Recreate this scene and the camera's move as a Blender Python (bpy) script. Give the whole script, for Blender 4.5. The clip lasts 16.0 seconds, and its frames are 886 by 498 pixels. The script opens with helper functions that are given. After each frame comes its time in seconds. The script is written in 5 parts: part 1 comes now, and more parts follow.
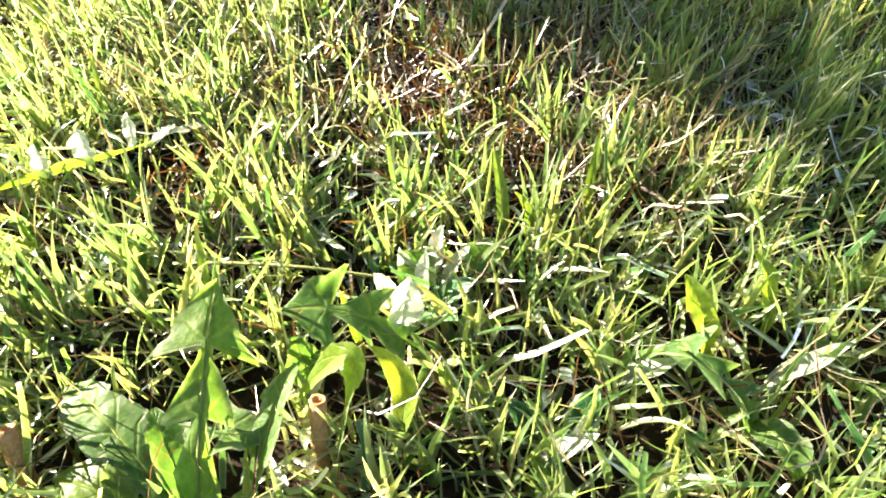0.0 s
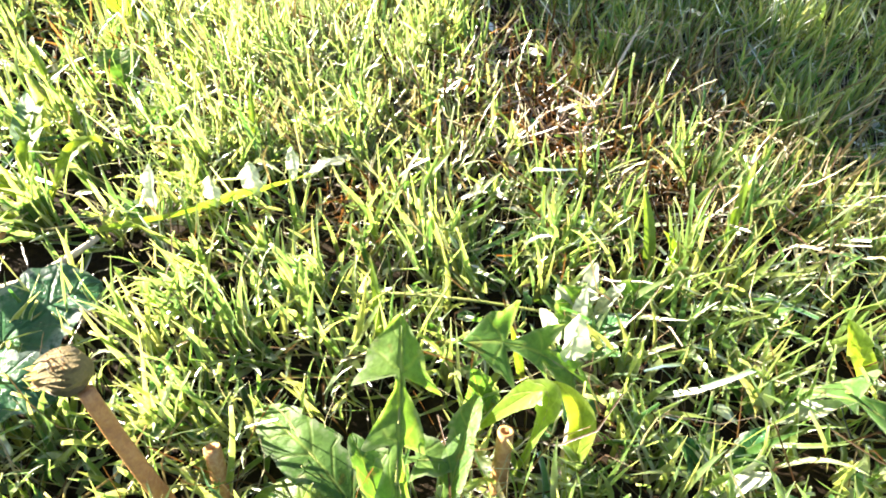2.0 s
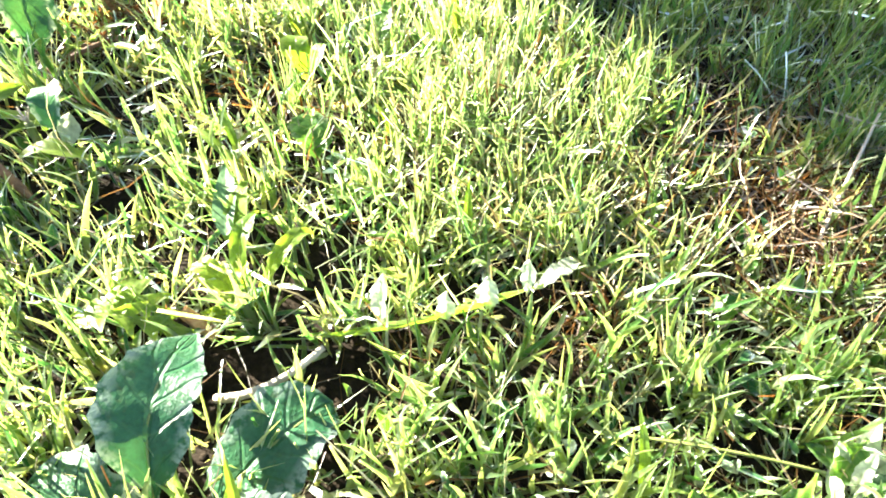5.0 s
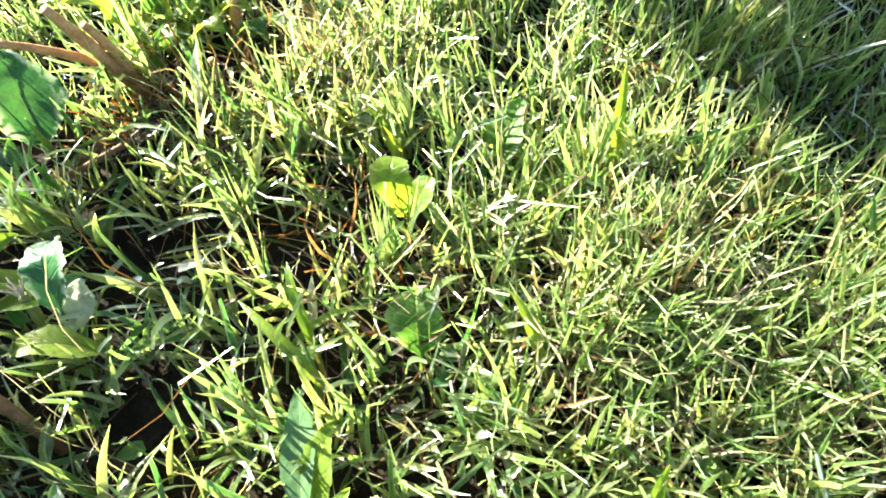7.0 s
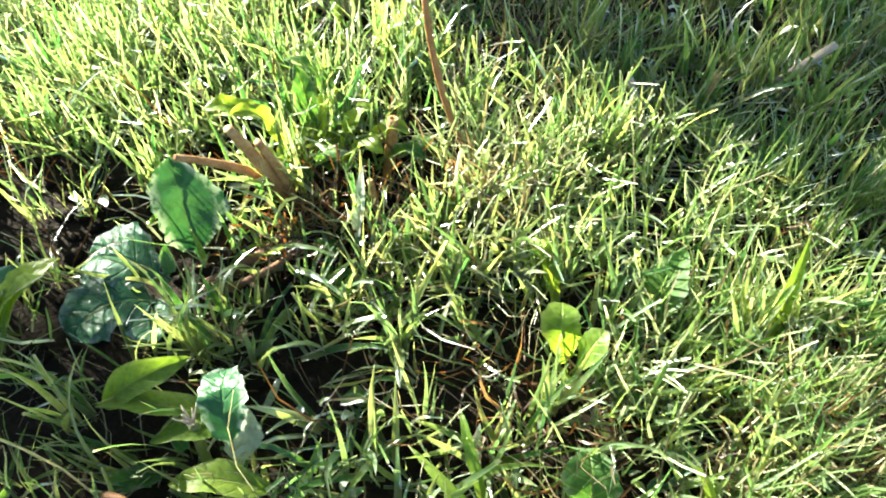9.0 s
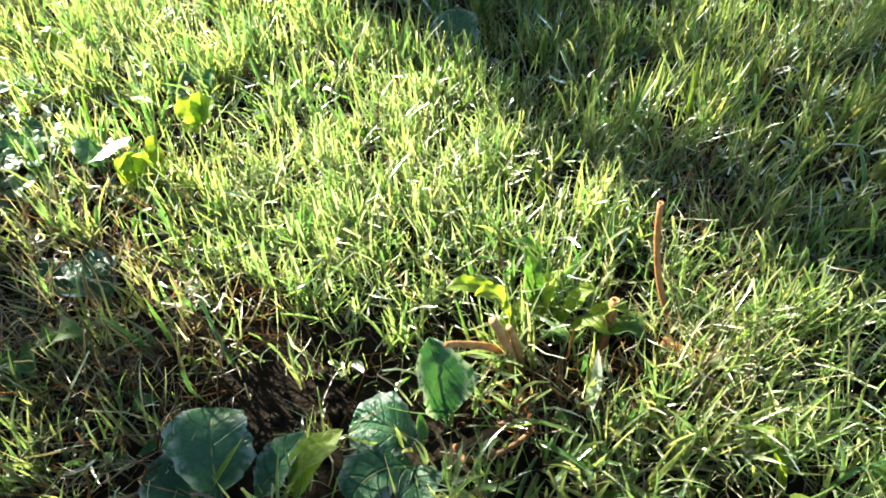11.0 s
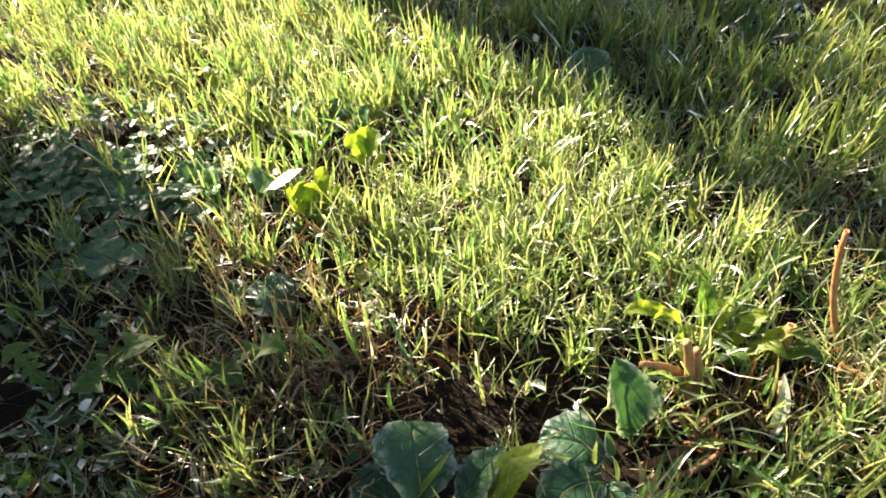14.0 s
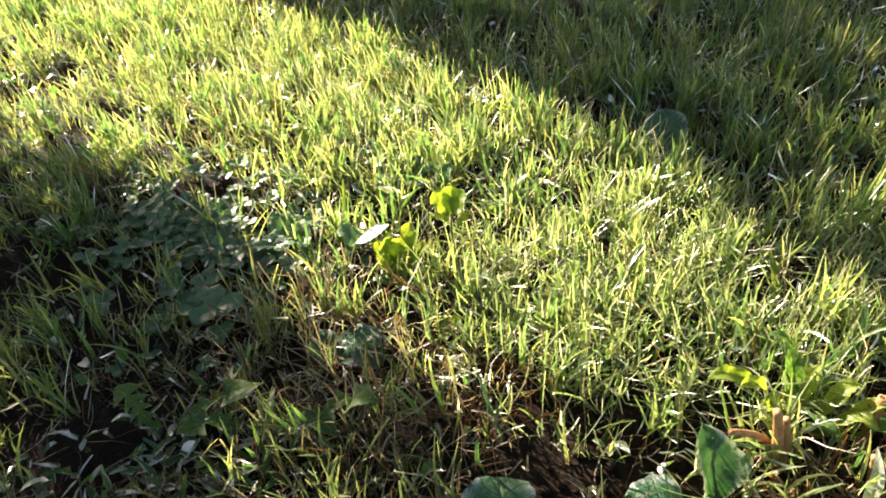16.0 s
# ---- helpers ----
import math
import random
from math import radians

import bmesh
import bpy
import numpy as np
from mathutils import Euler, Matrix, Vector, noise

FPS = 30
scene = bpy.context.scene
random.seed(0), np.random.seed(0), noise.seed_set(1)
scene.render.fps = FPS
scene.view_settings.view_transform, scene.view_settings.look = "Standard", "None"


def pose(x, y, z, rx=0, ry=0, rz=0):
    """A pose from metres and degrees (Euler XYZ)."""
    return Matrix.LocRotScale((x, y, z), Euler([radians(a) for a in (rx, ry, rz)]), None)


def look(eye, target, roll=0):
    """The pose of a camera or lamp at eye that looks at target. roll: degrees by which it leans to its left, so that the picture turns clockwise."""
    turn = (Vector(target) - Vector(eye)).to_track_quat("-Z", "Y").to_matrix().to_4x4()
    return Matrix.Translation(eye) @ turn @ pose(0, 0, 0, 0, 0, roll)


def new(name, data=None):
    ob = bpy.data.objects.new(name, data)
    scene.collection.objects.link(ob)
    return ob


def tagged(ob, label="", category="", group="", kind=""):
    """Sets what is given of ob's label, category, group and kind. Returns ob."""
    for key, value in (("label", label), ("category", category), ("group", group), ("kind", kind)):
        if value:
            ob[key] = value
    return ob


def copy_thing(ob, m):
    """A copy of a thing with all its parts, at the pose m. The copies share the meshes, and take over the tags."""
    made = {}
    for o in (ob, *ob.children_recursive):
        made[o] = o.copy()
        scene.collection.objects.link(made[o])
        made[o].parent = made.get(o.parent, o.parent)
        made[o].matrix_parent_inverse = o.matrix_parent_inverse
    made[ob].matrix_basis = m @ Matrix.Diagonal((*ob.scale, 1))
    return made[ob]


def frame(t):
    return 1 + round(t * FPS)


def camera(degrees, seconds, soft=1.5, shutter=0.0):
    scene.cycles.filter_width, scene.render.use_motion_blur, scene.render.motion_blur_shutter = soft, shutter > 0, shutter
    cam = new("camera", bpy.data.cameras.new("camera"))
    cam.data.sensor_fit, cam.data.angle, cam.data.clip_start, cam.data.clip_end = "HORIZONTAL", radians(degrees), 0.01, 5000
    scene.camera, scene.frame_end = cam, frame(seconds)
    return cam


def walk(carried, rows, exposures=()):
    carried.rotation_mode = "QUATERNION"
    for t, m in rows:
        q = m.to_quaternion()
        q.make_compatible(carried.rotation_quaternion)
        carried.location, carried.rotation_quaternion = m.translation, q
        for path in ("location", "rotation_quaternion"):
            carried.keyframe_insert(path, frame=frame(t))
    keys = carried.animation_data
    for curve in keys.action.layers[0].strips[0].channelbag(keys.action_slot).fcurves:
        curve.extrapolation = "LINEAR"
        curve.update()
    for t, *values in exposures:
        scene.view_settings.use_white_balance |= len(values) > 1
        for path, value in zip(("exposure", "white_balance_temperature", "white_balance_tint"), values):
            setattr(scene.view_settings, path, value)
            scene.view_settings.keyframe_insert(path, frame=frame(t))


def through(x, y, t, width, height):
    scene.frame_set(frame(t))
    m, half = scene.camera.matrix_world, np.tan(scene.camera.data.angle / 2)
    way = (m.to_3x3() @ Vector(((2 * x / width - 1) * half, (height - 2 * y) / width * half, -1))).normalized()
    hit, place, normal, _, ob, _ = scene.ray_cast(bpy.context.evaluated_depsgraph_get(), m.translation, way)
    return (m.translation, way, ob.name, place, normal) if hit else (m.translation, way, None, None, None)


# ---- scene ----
cam = camera(66.29, 16.0, soft=1.8, shutter=0.15)
# seconds, eye, yaw, pitch, roll
PATH = [
    (0, -0.0000, 0.0000, 0.2183, -0.00, -51.26, 1.86),
    (0.5, -0.0092, -0.0010, 0.2207, 0.58, -50.76, 1.63),
    (1, -0.0239, -0.0023, 0.2257, 1.82, -50.43, 0.83),
    (1.5, -0.0399, -0.0038, 0.2287, 2.61, -50.41, 0.80),
    (2, -0.0511, -0.0018, 0.2337, 3.42, -50.69, 0.66),
    (2.5, -0.0649, 0.0027, 0.2366, 3.42, -50.19, -0.02),
    (3, -0.0736, 0.0053, 0.2353, 1.08, -50.98, 2.08),
    (3.5, -0.0974, 0.0062, 0.2413, 0.55, -52.61, 2.90),
    (4, -0.1216, 0.0034, 0.2628, 5.70, -51.38, -0.57),
    (4.5, -0.1378, 0.0177, 0.2784, 7.19, -50.18, -1.69),
    (4.7, -0.1393, 0.0292, 0.2668, 6.75, -51.27, -0.45),
    (6.8, -0.1999, 0.1892, 0.2344, 11.21, -60.27, -0.15),
    (7, -0.2096, 0.1947, 0.2362, 12.20, -59.79, -1.49),
    (7.5, -0.2265, 0.2020, 0.2334, 10.69, -56.31, 3.07),
    (8, -0.2321, 0.2079, 0.2401, 10.64, -56.70, 2.89),
    (8.5, -0.2547, 0.2087, 0.2418, 10.42, -56.36, 3.77),
    (9, -0.2798, 0.2099, 0.2531, 12.23, -55.32, 3.27),
    (9.5, -0.3090, 0.2106, 0.2720, 14.44, -52.77, 2.07),
    (10, -0.3333, 0.2102, 0.2882, 17.18, -51.30, -0.02),
    (10.2, -0.3415, 0.2091, 0.2945, 17.85, -50.19, -0.24),
    (12.3, -0.3936, 0.1908, 0.3251, 21.74, -49.12, -2.68),
    (12.5, -0.3972, 0.1879, 0.3257, 22.06, -48.72, -2.94),
    (13, -0.4082, 0.1787, 0.3257, 21.56, -47.38, -2.26),
    (13.5, -0.4208, 0.1701, 0.3252, 22.75, -47.02, -2.80),
    (14, -0.4309, 0.1619, 0.3258, 24.56, -46.60, -4.03),
    (14.5, -0.4402, 0.1552, 0.3262, 27.12, -46.61, -5.28),
    (15, -0.4422, 0.1565, 0.3304, 27.96, -45.33, -5.76),
    (15.5, -0.4467, 0.1531, 0.3384, 29.21, -44.17, -6.43),
    (16, -0.4484, 0.1506, 0.3461, 30.00, -42.89, -6.35),
]
walk(cam, [(t, pose(x, y, z, 90 + tilt, 0, turn) @ pose(0, 0, 0, 0, 0, lean)) for t, x, y, z, turn, tilt, lean in PATH],
     [(0, 3.12, 6950, 19), (2.5, 3.48, 6800, 14), (4, 3.76, 6550, 10), (4.7, 3.8, 6450, 9), (7, 3.29, 6350, 9), (8.5, 3.08, 6150, 6), (10, 2.84, 6150, 6), (12.5, 2.62, 6850, 20), (16, 2.5, 7100, 28)])

# ---- sky and sun ----
AZ, EL = radians(65), radians(23)
TO_SUN = Vector((-math.sin(AZ) * math.cos(EL), math.cos(AZ) * math.cos(EL), math.sin(EL)))
ALONG = Vector((-math.sin(AZ), math.cos(AZ), 0))
ACROSS = Vector((math.cos(AZ), math.sin(AZ), 0))

world = bpy.data.worlds.new("sky")
scene.world = world
world.use_nodes = True
sky = world.node_tree.nodes.new("ShaderNodeTexSky")
sky.sky_type = "NISHITA"
sky.sun_disc = False
sky.sun_elevation, sky.sun_rotation = EL, -AZ
world.node_tree.links.new(sky.outputs[0], world.node_tree.nodes["Background"].inputs[0])
world.node_tree.nodes["Background"].inputs[1].default_value = 0.046

sun = new("sun", bpy.data.lights.new("sun", "SUN"))
sun.data.energy = 5.0
sun.data.angle = radians(0.53)
sun.data.color = (1.0, 0.93, 0.78)
sun.matrix_basis = look(TO_SUN * 20, (0, 0, 0))


# ---- materials ----
def nodes_of(name):
    mat = bpy.data.materials.new(name)
    mat.use_nodes = True
    nt = mat.node_tree
    nt.nodes.clear()
    out = nt.nodes.new("ShaderNodeOutputMaterial")

    def add(kind, **values):
        n = nt.nodes.new(kind)
        for key, value in values.items():
            put_value(n, key, value)
        return n

    def link(a, b):
        nt.links.new(a, b)

    return mat, nt, out, add, link


def put_value(n, key, value):
    if key == "blend_type":
        n.blend_type = value
    elif key == "data_type":
        n.data_type = value
    elif key == "operation":
        n.operation = value
    elif key == "wave_type":
        n.wave_type = value
    elif key == "bands_direction":
        n.bands_direction = value


def ramp(add, stops):
    n = add("ShaderNodeValToRGB")
    e = n.color_ramp.elements
    while len(e) < len(stops):
        e.new(0.5)
    for el, (p, c) in zip(e, stops):
        el.position, el.color = p, (*c, 1)
    return n


def noise_node(add, link, scale, detail=3, rough=0.6):
    pos = add("ShaderNodeNewGeometry")
    n = add("ShaderNodeTexNoise")
    n.inputs["Scale"].default_value = scale
    n.inputs["Detail"].default_value = detail
    n.inputs["Roughness"].default_value = rough
    link(pos.outputs["Position"], n.inputs["Vector"])
    return n


def mix_rgb(add, link, fac, a, b):
    n = add("ShaderNodeMix", data_type="RGBA")
    for sock, v in ((n.inputs[0], fac), (n.inputs[6], a), (n.inputs[7], b)):
        if isinstance(v, (int, float)):
            sock.default_value = v
        elif isinstance(v, tuple):
            sock.default_value = (*v, 1)
        else:
            link(v, sock)
    return n.outputs[2]


def leafy(name, stops, through_tint, through=0.5, gloss=0.5, rough=0.3, veins=0.0, vein_colour=(0.3, 0.36, 0.1),
          per_island=False, tip=None, base=None, spots=0.0, bump=0.3, rim=0.0, rim_colour=(0.3, 0.32, 0.25)):
    """A thin leaf: reflects and lets light through, under a waxy or dewy gloss."""
    mat, nt, out, add, link = nodes_of(name)
    fine = noise_node(add, link, 420, 4)
    broad = noise_node(add, link, 38, 2)
    if per_island:
        geo = add("ShaderNodeNewGeometry")
        pick = add("ShaderNodeMath", operation="MULTIPLY_ADD")
        link(broad.outputs[0], pick.inputs[0])
        pick.inputs[1].default_value = 0.5
        shift = add("ShaderNodeMath", operation="SUBTRACT")
        link(geo.outputs["Random Per Island"], shift.inputs[0])
        shift.inputs[1].default_value = 0.25
        link(shift.outputs[0], pick.inputs[2])
    else:
        info = add("ShaderNodeObjectInfo")
        half = add("ShaderNodeMath", operation="MULTIPLY_ADD")
        link(info.outputs["Random"], half.inputs[0])
        half.inputs[1].default_value = 0.4
        half.inputs[2].default_value = -0.2
        pick = add("ShaderNodeMath", operation="ADD")
        link(broad.outputs[0], pick.inputs[0])
        link(half.outputs[0], pick.inputs[1])
    cr = ramp(add, stops)
    link(pick.outputs[0], cr.inputs[0])
    colour = cr.outputs[0]
    uv = add("ShaderNodeUVMap")
    uv.uv_map = "UVMap"
    sep = add("ShaderNodeSeparateXYZ")
    link(uv.outputs[0], sep.inputs[0])
    # fine mottling
    dark = mix_rgb(add, link, 0.35, colour, (0.02, 0.035, 0.008))
    fr = ramp(add, [(0.35, (1, 1, 1)), (0.6, (0, 0, 0))])
    link(fine.outputs[0], fr.inputs[0])
    colour = mix_rgb(add, link, fr.outputs[0], colour, dark)
    relief = fine.outputs[0]
    if veins:
        ax = add("ShaderNodeMath", operation="ABSOLUTE")
        link(sep.outputs[0], ax.inputs[0])
        mr = ramp(add, [(0.0, (1, 1, 1)), (0.09, (0, 0, 0))])
        link(ax.outputs[0], mr.inputs[0])
        sv = add("ShaderNodeMath", operation="MULTIPLY_ADD")
        link(ax.outputs[0], sv.inputs[0])
        sv.inputs[1].default_value = -1.2
        my = add("ShaderNodeMath", operation="MULTIPLY")
        link(sep.outputs[1], my.inputs[0])
        my.inputs[1].default_value = 6.0
        link(my.outputs[0], sv.inputs[2])
        frac = add("ShaderNodeMath", operation="FRACT")
        link(sv.outputs[0], frac.inputs[0])
        sr = ramp(add, [(0.0, (1, 1, 1)), (0.12, (0, 0, 0)), (0.9, (0, 0, 0)), (1.0, (1, 1, 1))])
        link(frac.outputs[0], sr.inputs[0])
        both = add("ShaderNodeMath", operation="MAXIMUM")
        link(mr.outputs[0], both.inputs[0])
        weak = add("ShaderNodeMath", operation="MULTIPLY")
        link(sr.outputs[0], weak.inputs[0])
        weak.inputs[1].default_value = 0.5
        link(weak.outputs[0], both.inputs[1])
        amount = add("ShaderNodeMath", operation="MULTIPLY")
        link(both.outputs[0], amount.inputs[0])
        amount.inputs[1].default_value = veins
        colour = mix_rgb(add, link, amount.outputs[0], colour, vein_colour)
        sub = add("ShaderNodeMath", operation="SUBTRACT")
        link(relief, sub.inputs[0])
        link(both.outputs[0], sub.inputs[1])
        relief = sub.outputs[0]
    if spots:
        blot = noise_node(add, link, 140, 2)
        br = ramp(add, [(0.66, (0, 0, 0)), (0.72, (1, 1, 1))])
        link(blot.outputs[0], br.inputs[0])
        am = add("ShaderNodeMath", operation="MULTIPLY")
        link(br.outputs[0], am.inputs[0])
        am.inputs[1].default_value = spots
        colour = mix_rgb(add, link, am.outputs[0], colour, (0.16, 0.09, 0.03))
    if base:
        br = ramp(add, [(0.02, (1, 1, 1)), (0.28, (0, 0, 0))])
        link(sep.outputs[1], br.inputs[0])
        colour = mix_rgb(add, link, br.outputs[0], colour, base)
    if tip:
        tr = ramp(add, [(0.92, (0, 0, 0)), (1.0, (1, 1, 1))])
        link(sep.outputs[1], tr.inputs[0])
        colour = mix_rgb(add, link, tr.outputs[0], colour, tip)
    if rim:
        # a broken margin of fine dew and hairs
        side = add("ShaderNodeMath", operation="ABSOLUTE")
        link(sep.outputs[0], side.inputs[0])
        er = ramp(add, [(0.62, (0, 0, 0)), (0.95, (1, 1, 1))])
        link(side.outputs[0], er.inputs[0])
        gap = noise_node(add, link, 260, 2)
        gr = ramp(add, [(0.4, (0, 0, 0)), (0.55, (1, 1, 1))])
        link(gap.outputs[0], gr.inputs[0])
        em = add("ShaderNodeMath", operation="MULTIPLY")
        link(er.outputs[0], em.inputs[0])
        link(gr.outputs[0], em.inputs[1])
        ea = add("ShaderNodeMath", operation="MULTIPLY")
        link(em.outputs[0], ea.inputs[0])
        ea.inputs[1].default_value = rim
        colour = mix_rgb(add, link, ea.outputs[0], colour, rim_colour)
    bm_node = add("ShaderNodeBump")
    bm_node.inputs["Strength"].default_value = bump
    bm_node.inputs["Distance"].default_value = 0.0006
    link(relief, bm_node.inputs["Height"])
    face = add("ShaderNodeBsdfDiffuse")
    link(colour, face.inputs["Color"])
    link(bm_node.outputs[0], face.inputs["Normal"])
    pass_on = add("ShaderNodeBsdfTranslucent")
    tint = add("ShaderNodeMix", data_type="RGBA", blend_type="MULTIPLY")
    tint.inputs[0].default_value = 1.0
    link(colour, tint.inputs[6])
    tint.inputs[7].default_value = (*through_tint, 1)
    link(tint.outputs[2], pass_on.inputs["Color"])
    body = add("ShaderNodeMixShader")
    body.inputs[0].default_value = through
    link(face.outputs[0], body.inputs[1])
    link(pass_on.outputs[0], body.inputs[2])
    shine = add("ShaderNodeBsdfGlossy")
    shine.inputs["Roughness"].default_value = rough
    shine.inputs["Color"].default_value = (1, 1, 1, 1)
    link(bm_node.outputs[0], shine.inputs["Normal"])
    fres = add("ShaderNodeFresnel")
    fres.inputs["IOR"].default_value = 1.42
    fm = add("ShaderNodeMath", operation="MULTIPLY")
    link(fres.outputs[0], fm.inputs[0])
    fm.inputs[1].default_value = gloss
    top = add("ShaderNodeMixShader")
    link(fm.outputs[0], top.inputs[0])
    link(body.outputs[0], top.inputs[1])
    link(shine.outputs[0], top.inputs[2])
    link(top.outputs[0], out.inputs["Surface"])
    return mat


def solid(name, stops, scale=120, rough=0.8, bump=0.6, stretch=None, spec=0.3):
    """An opaque matt surface with grain at two scales."""
    mat, nt, out, add, link = nodes_of(name)
    p = add("ShaderNodeBsdfPrincipled")
    a = noise_node(add, link, scale, 5)
    b = noise_node(add, link, scale * 5, 4)
    m = add("ShaderNodeMath", operation="MULTIPLY_ADD")
    link(b.outputs[0], m.inputs[0])
    m.inputs[1].default_value = 0.45
    s = add("ShaderNodeMath", operation="MULTIPLY")
    link(a.outputs[0], s.inputs[0])
    s.inputs[1].default_value = 0.6
    link(s.outputs[0], m.inputs[2])
    cr = ramp(add, stops)
    link(m.outputs[0], cr.inputs[0])
    link(cr.outputs[0], p.inputs["Base Color"])
    p.inputs["Roughness"].default_value = rough
    p.inputs["Specular IOR Level"].default_value = spec
    bp = add("ShaderNodeBump")
    bp.inputs["Strength"].default_value = bump
    bp.inputs["Distance"].default_value = 0.002
    link(m.outputs[0], bp.inputs["Height"])
    link(bp.outputs[0], p.inputs["Normal"])
    link(p.outputs[0], out.inputs["Surface"])
    return mat


GRASS = leafy("grass_blade", [(0.0, (0.038, 0.11, 0.028)), (0.35, (0.08, 0.17, 0.038)), (0.7, (0.135, 0.22, 0.05)), (1.0, (0.2, 0.26, 0.08))],
              (3.4, 2.6, 2.2), 0.55, 0.38, 0.34, per_island=True, tip=(0.22, 0.27, 0.15), base=(0.12, 0.15, 0.05), bump=0.25, rim=0.5, rim_colour=(0.2, 0.26, 0.13))
STRAW = leafy("dead_grass", [(0.0, (0.12, 0.085, 0.045)), (0.35, (0.22, 0.17, 0.09)), (0.7, (0.34, 0.3, 0.16)), (1.0, (0.45, 0.42, 0.28))],
              (1.4, 1.35, 1.0), 0.45, 0.15, 0.45, per_island=True, bump=0.4)
BROWN = leafy("rotten_thatch", [(0.0, (0.02, 0.01, 0.005)), (0.5, (0.055, 0.027, 0.012)), (0.9, (0.12, 0.065, 0.027)), (1.0, (0.24, 0.14, 0.05))],
              (1.6, 1.3, 0.8), 0.4, 0.12, 0.45, per_island=True, bump=0.4)
# Pale fine grass, made lighter to stand for turf in glaring sun.
PALE_SUNLIT = leafy("pale_sunlit_grass", [(0.0, (0.1, 0.19, 0.04)), (0.4, (0.18, 0.27, 0.08)), (0.8, (0.29, 0.34, 0.16)), (1.0, (0.42, 0.42, 0.27))],
                 (2.2, 2.1, 1.8), 0.55, 0.2, 0.4, per_island=True, bump=0.3)
COARSE = leafy("coarse_grass_blade", [(0.1, (0.025, 0.095, 0.032)), (0.5, (0.045, 0.14, 0.038)), (0.9, (0.08, 0.185, 0.04))],
               (2.6, 2.3, 1.1), 0.5, 0.9, 0.3, per_island=True, bump=0.3, rim=0.5, rim_colour=(0.3, 0.36, 0.28))
UNDER = leafy("low_weed_leaf", [(0.1, (0.02, 0.095, 0.025)), (0.5, (0.04, 0.14, 0.03)), (0.9, (0.1, 0.2, 0.03))],
              (2.3, 2.2, 0.9), 0.45, 0.6, 0.35, per_island=True, veins=0.25, bump=0.4, rim=0.4)
RUST = leafy("rusty_thatch", [(0.0, (0.04, 0.018, 0.009)), (0.4, (0.1, 0.05, 0.022)), (0.8, (0.19, 0.11, 0.05)), (1.0, (0.32, 0.24, 0.13))],
             (1.8, 1.2, 0.5), 0.4, 0.12, 0.45, per_island=True, bump=0.4)
DANDELION = leafy("dandelion_leaf", [(0.2, (0.045, 0.115, 0.03)), (0.5, (0.07, 0.15, 0.038)), (0.8, (0.11, 0.19, 0.045))],
                  (2.3, 2.4, 0.9), 0.48, 0.2, 0.42, veins=0.4, spots=0.35, rim=0.4, bump=0.7)
YOUNG = leafy("young_leaf", [(0.2, (0.1, 0.18, 0.025)), (0.5, (0.15, 0.23, 0.03)), (0.8, (0.2, 0.27, 0.04))],
              (2.6, 2.5, 0.9), 0.55, 0.35, 0.38, veins=0.35, spots=0.25, rim=0.3, rim_colour=(0.3, 0.34, 0.16), bump=0.6)
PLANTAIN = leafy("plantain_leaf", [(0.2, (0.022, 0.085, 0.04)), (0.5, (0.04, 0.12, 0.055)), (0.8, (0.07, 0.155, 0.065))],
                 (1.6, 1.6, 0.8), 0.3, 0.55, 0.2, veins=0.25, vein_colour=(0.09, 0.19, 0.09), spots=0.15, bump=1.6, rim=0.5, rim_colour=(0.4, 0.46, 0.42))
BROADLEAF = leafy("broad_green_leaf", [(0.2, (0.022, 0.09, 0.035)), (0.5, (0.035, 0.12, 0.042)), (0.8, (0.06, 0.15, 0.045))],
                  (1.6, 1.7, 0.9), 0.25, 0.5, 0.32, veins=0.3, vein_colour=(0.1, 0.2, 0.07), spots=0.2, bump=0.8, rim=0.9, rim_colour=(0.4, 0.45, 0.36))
CLOVER = leafy("clover_leaf", [(0.2, (0.045, 0.12, 0.05)), (0.5, (0.07, 0.155, 0.065)), (0.8, (0.11, 0.2, 0.085))],
               (1.6, 1.8, 0.9), 0.3, 0.6, 0.36, veins=0.25, vein_colour=(0.16, 0.24, 0.14))
# White sun glints on leaves, put into the colour; also one pale bract.
PALE_GLINT = leafy("pale_glint_leaf", [(0.2, (0.34, 0.4, 0.3)), (0.5, (0.44, 0.48, 0.4)), (0.8, (0.52, 0.54, 0.48))],
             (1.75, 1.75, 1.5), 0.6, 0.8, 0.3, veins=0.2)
HEDGE = leafy("shrub_leaf", [(0.2, (0.03, 0.06, 0.015)), (0.5, (0.05, 0.1, 0.02)), (0.8, (0.09, 0.13, 0.03))],
              (1.5, 1.7, 0.8), 0.25, 0.5, 0.4, per_island=True)
STEM = solid("dry_stem", [(0.25, (0.13, 0.055, 0.02)), (0.5, (0.36, 0.18, 0.065)), (0.75, (0.54, 0.36, 0.16))], 160, 0.6)
STEM_DARK = solid("damp_root", [(0.25, (0.06, 0.025, 0.012)), (0.5, (0.16, 0.075, 0.03)), (0.75, (0.26, 0.14, 0.06))], 160, 0.6)
STEM_PALE = solid("bleached_stem", [(0.25, (0.3, 0.22, 0.15)), (0.5, (0.45, 0.36, 0.27)), (0.75, (0.56, 0.48, 0.38))], 160, 0.6)
STEM_PINK = solid("flower_stalk", [(0.25, (0.22, 0.085, 0.045)), (0.5, (0.38, 0.17, 0.06)), (0.75, (0.5, 0.27, 0.1))], 200, 0.5)
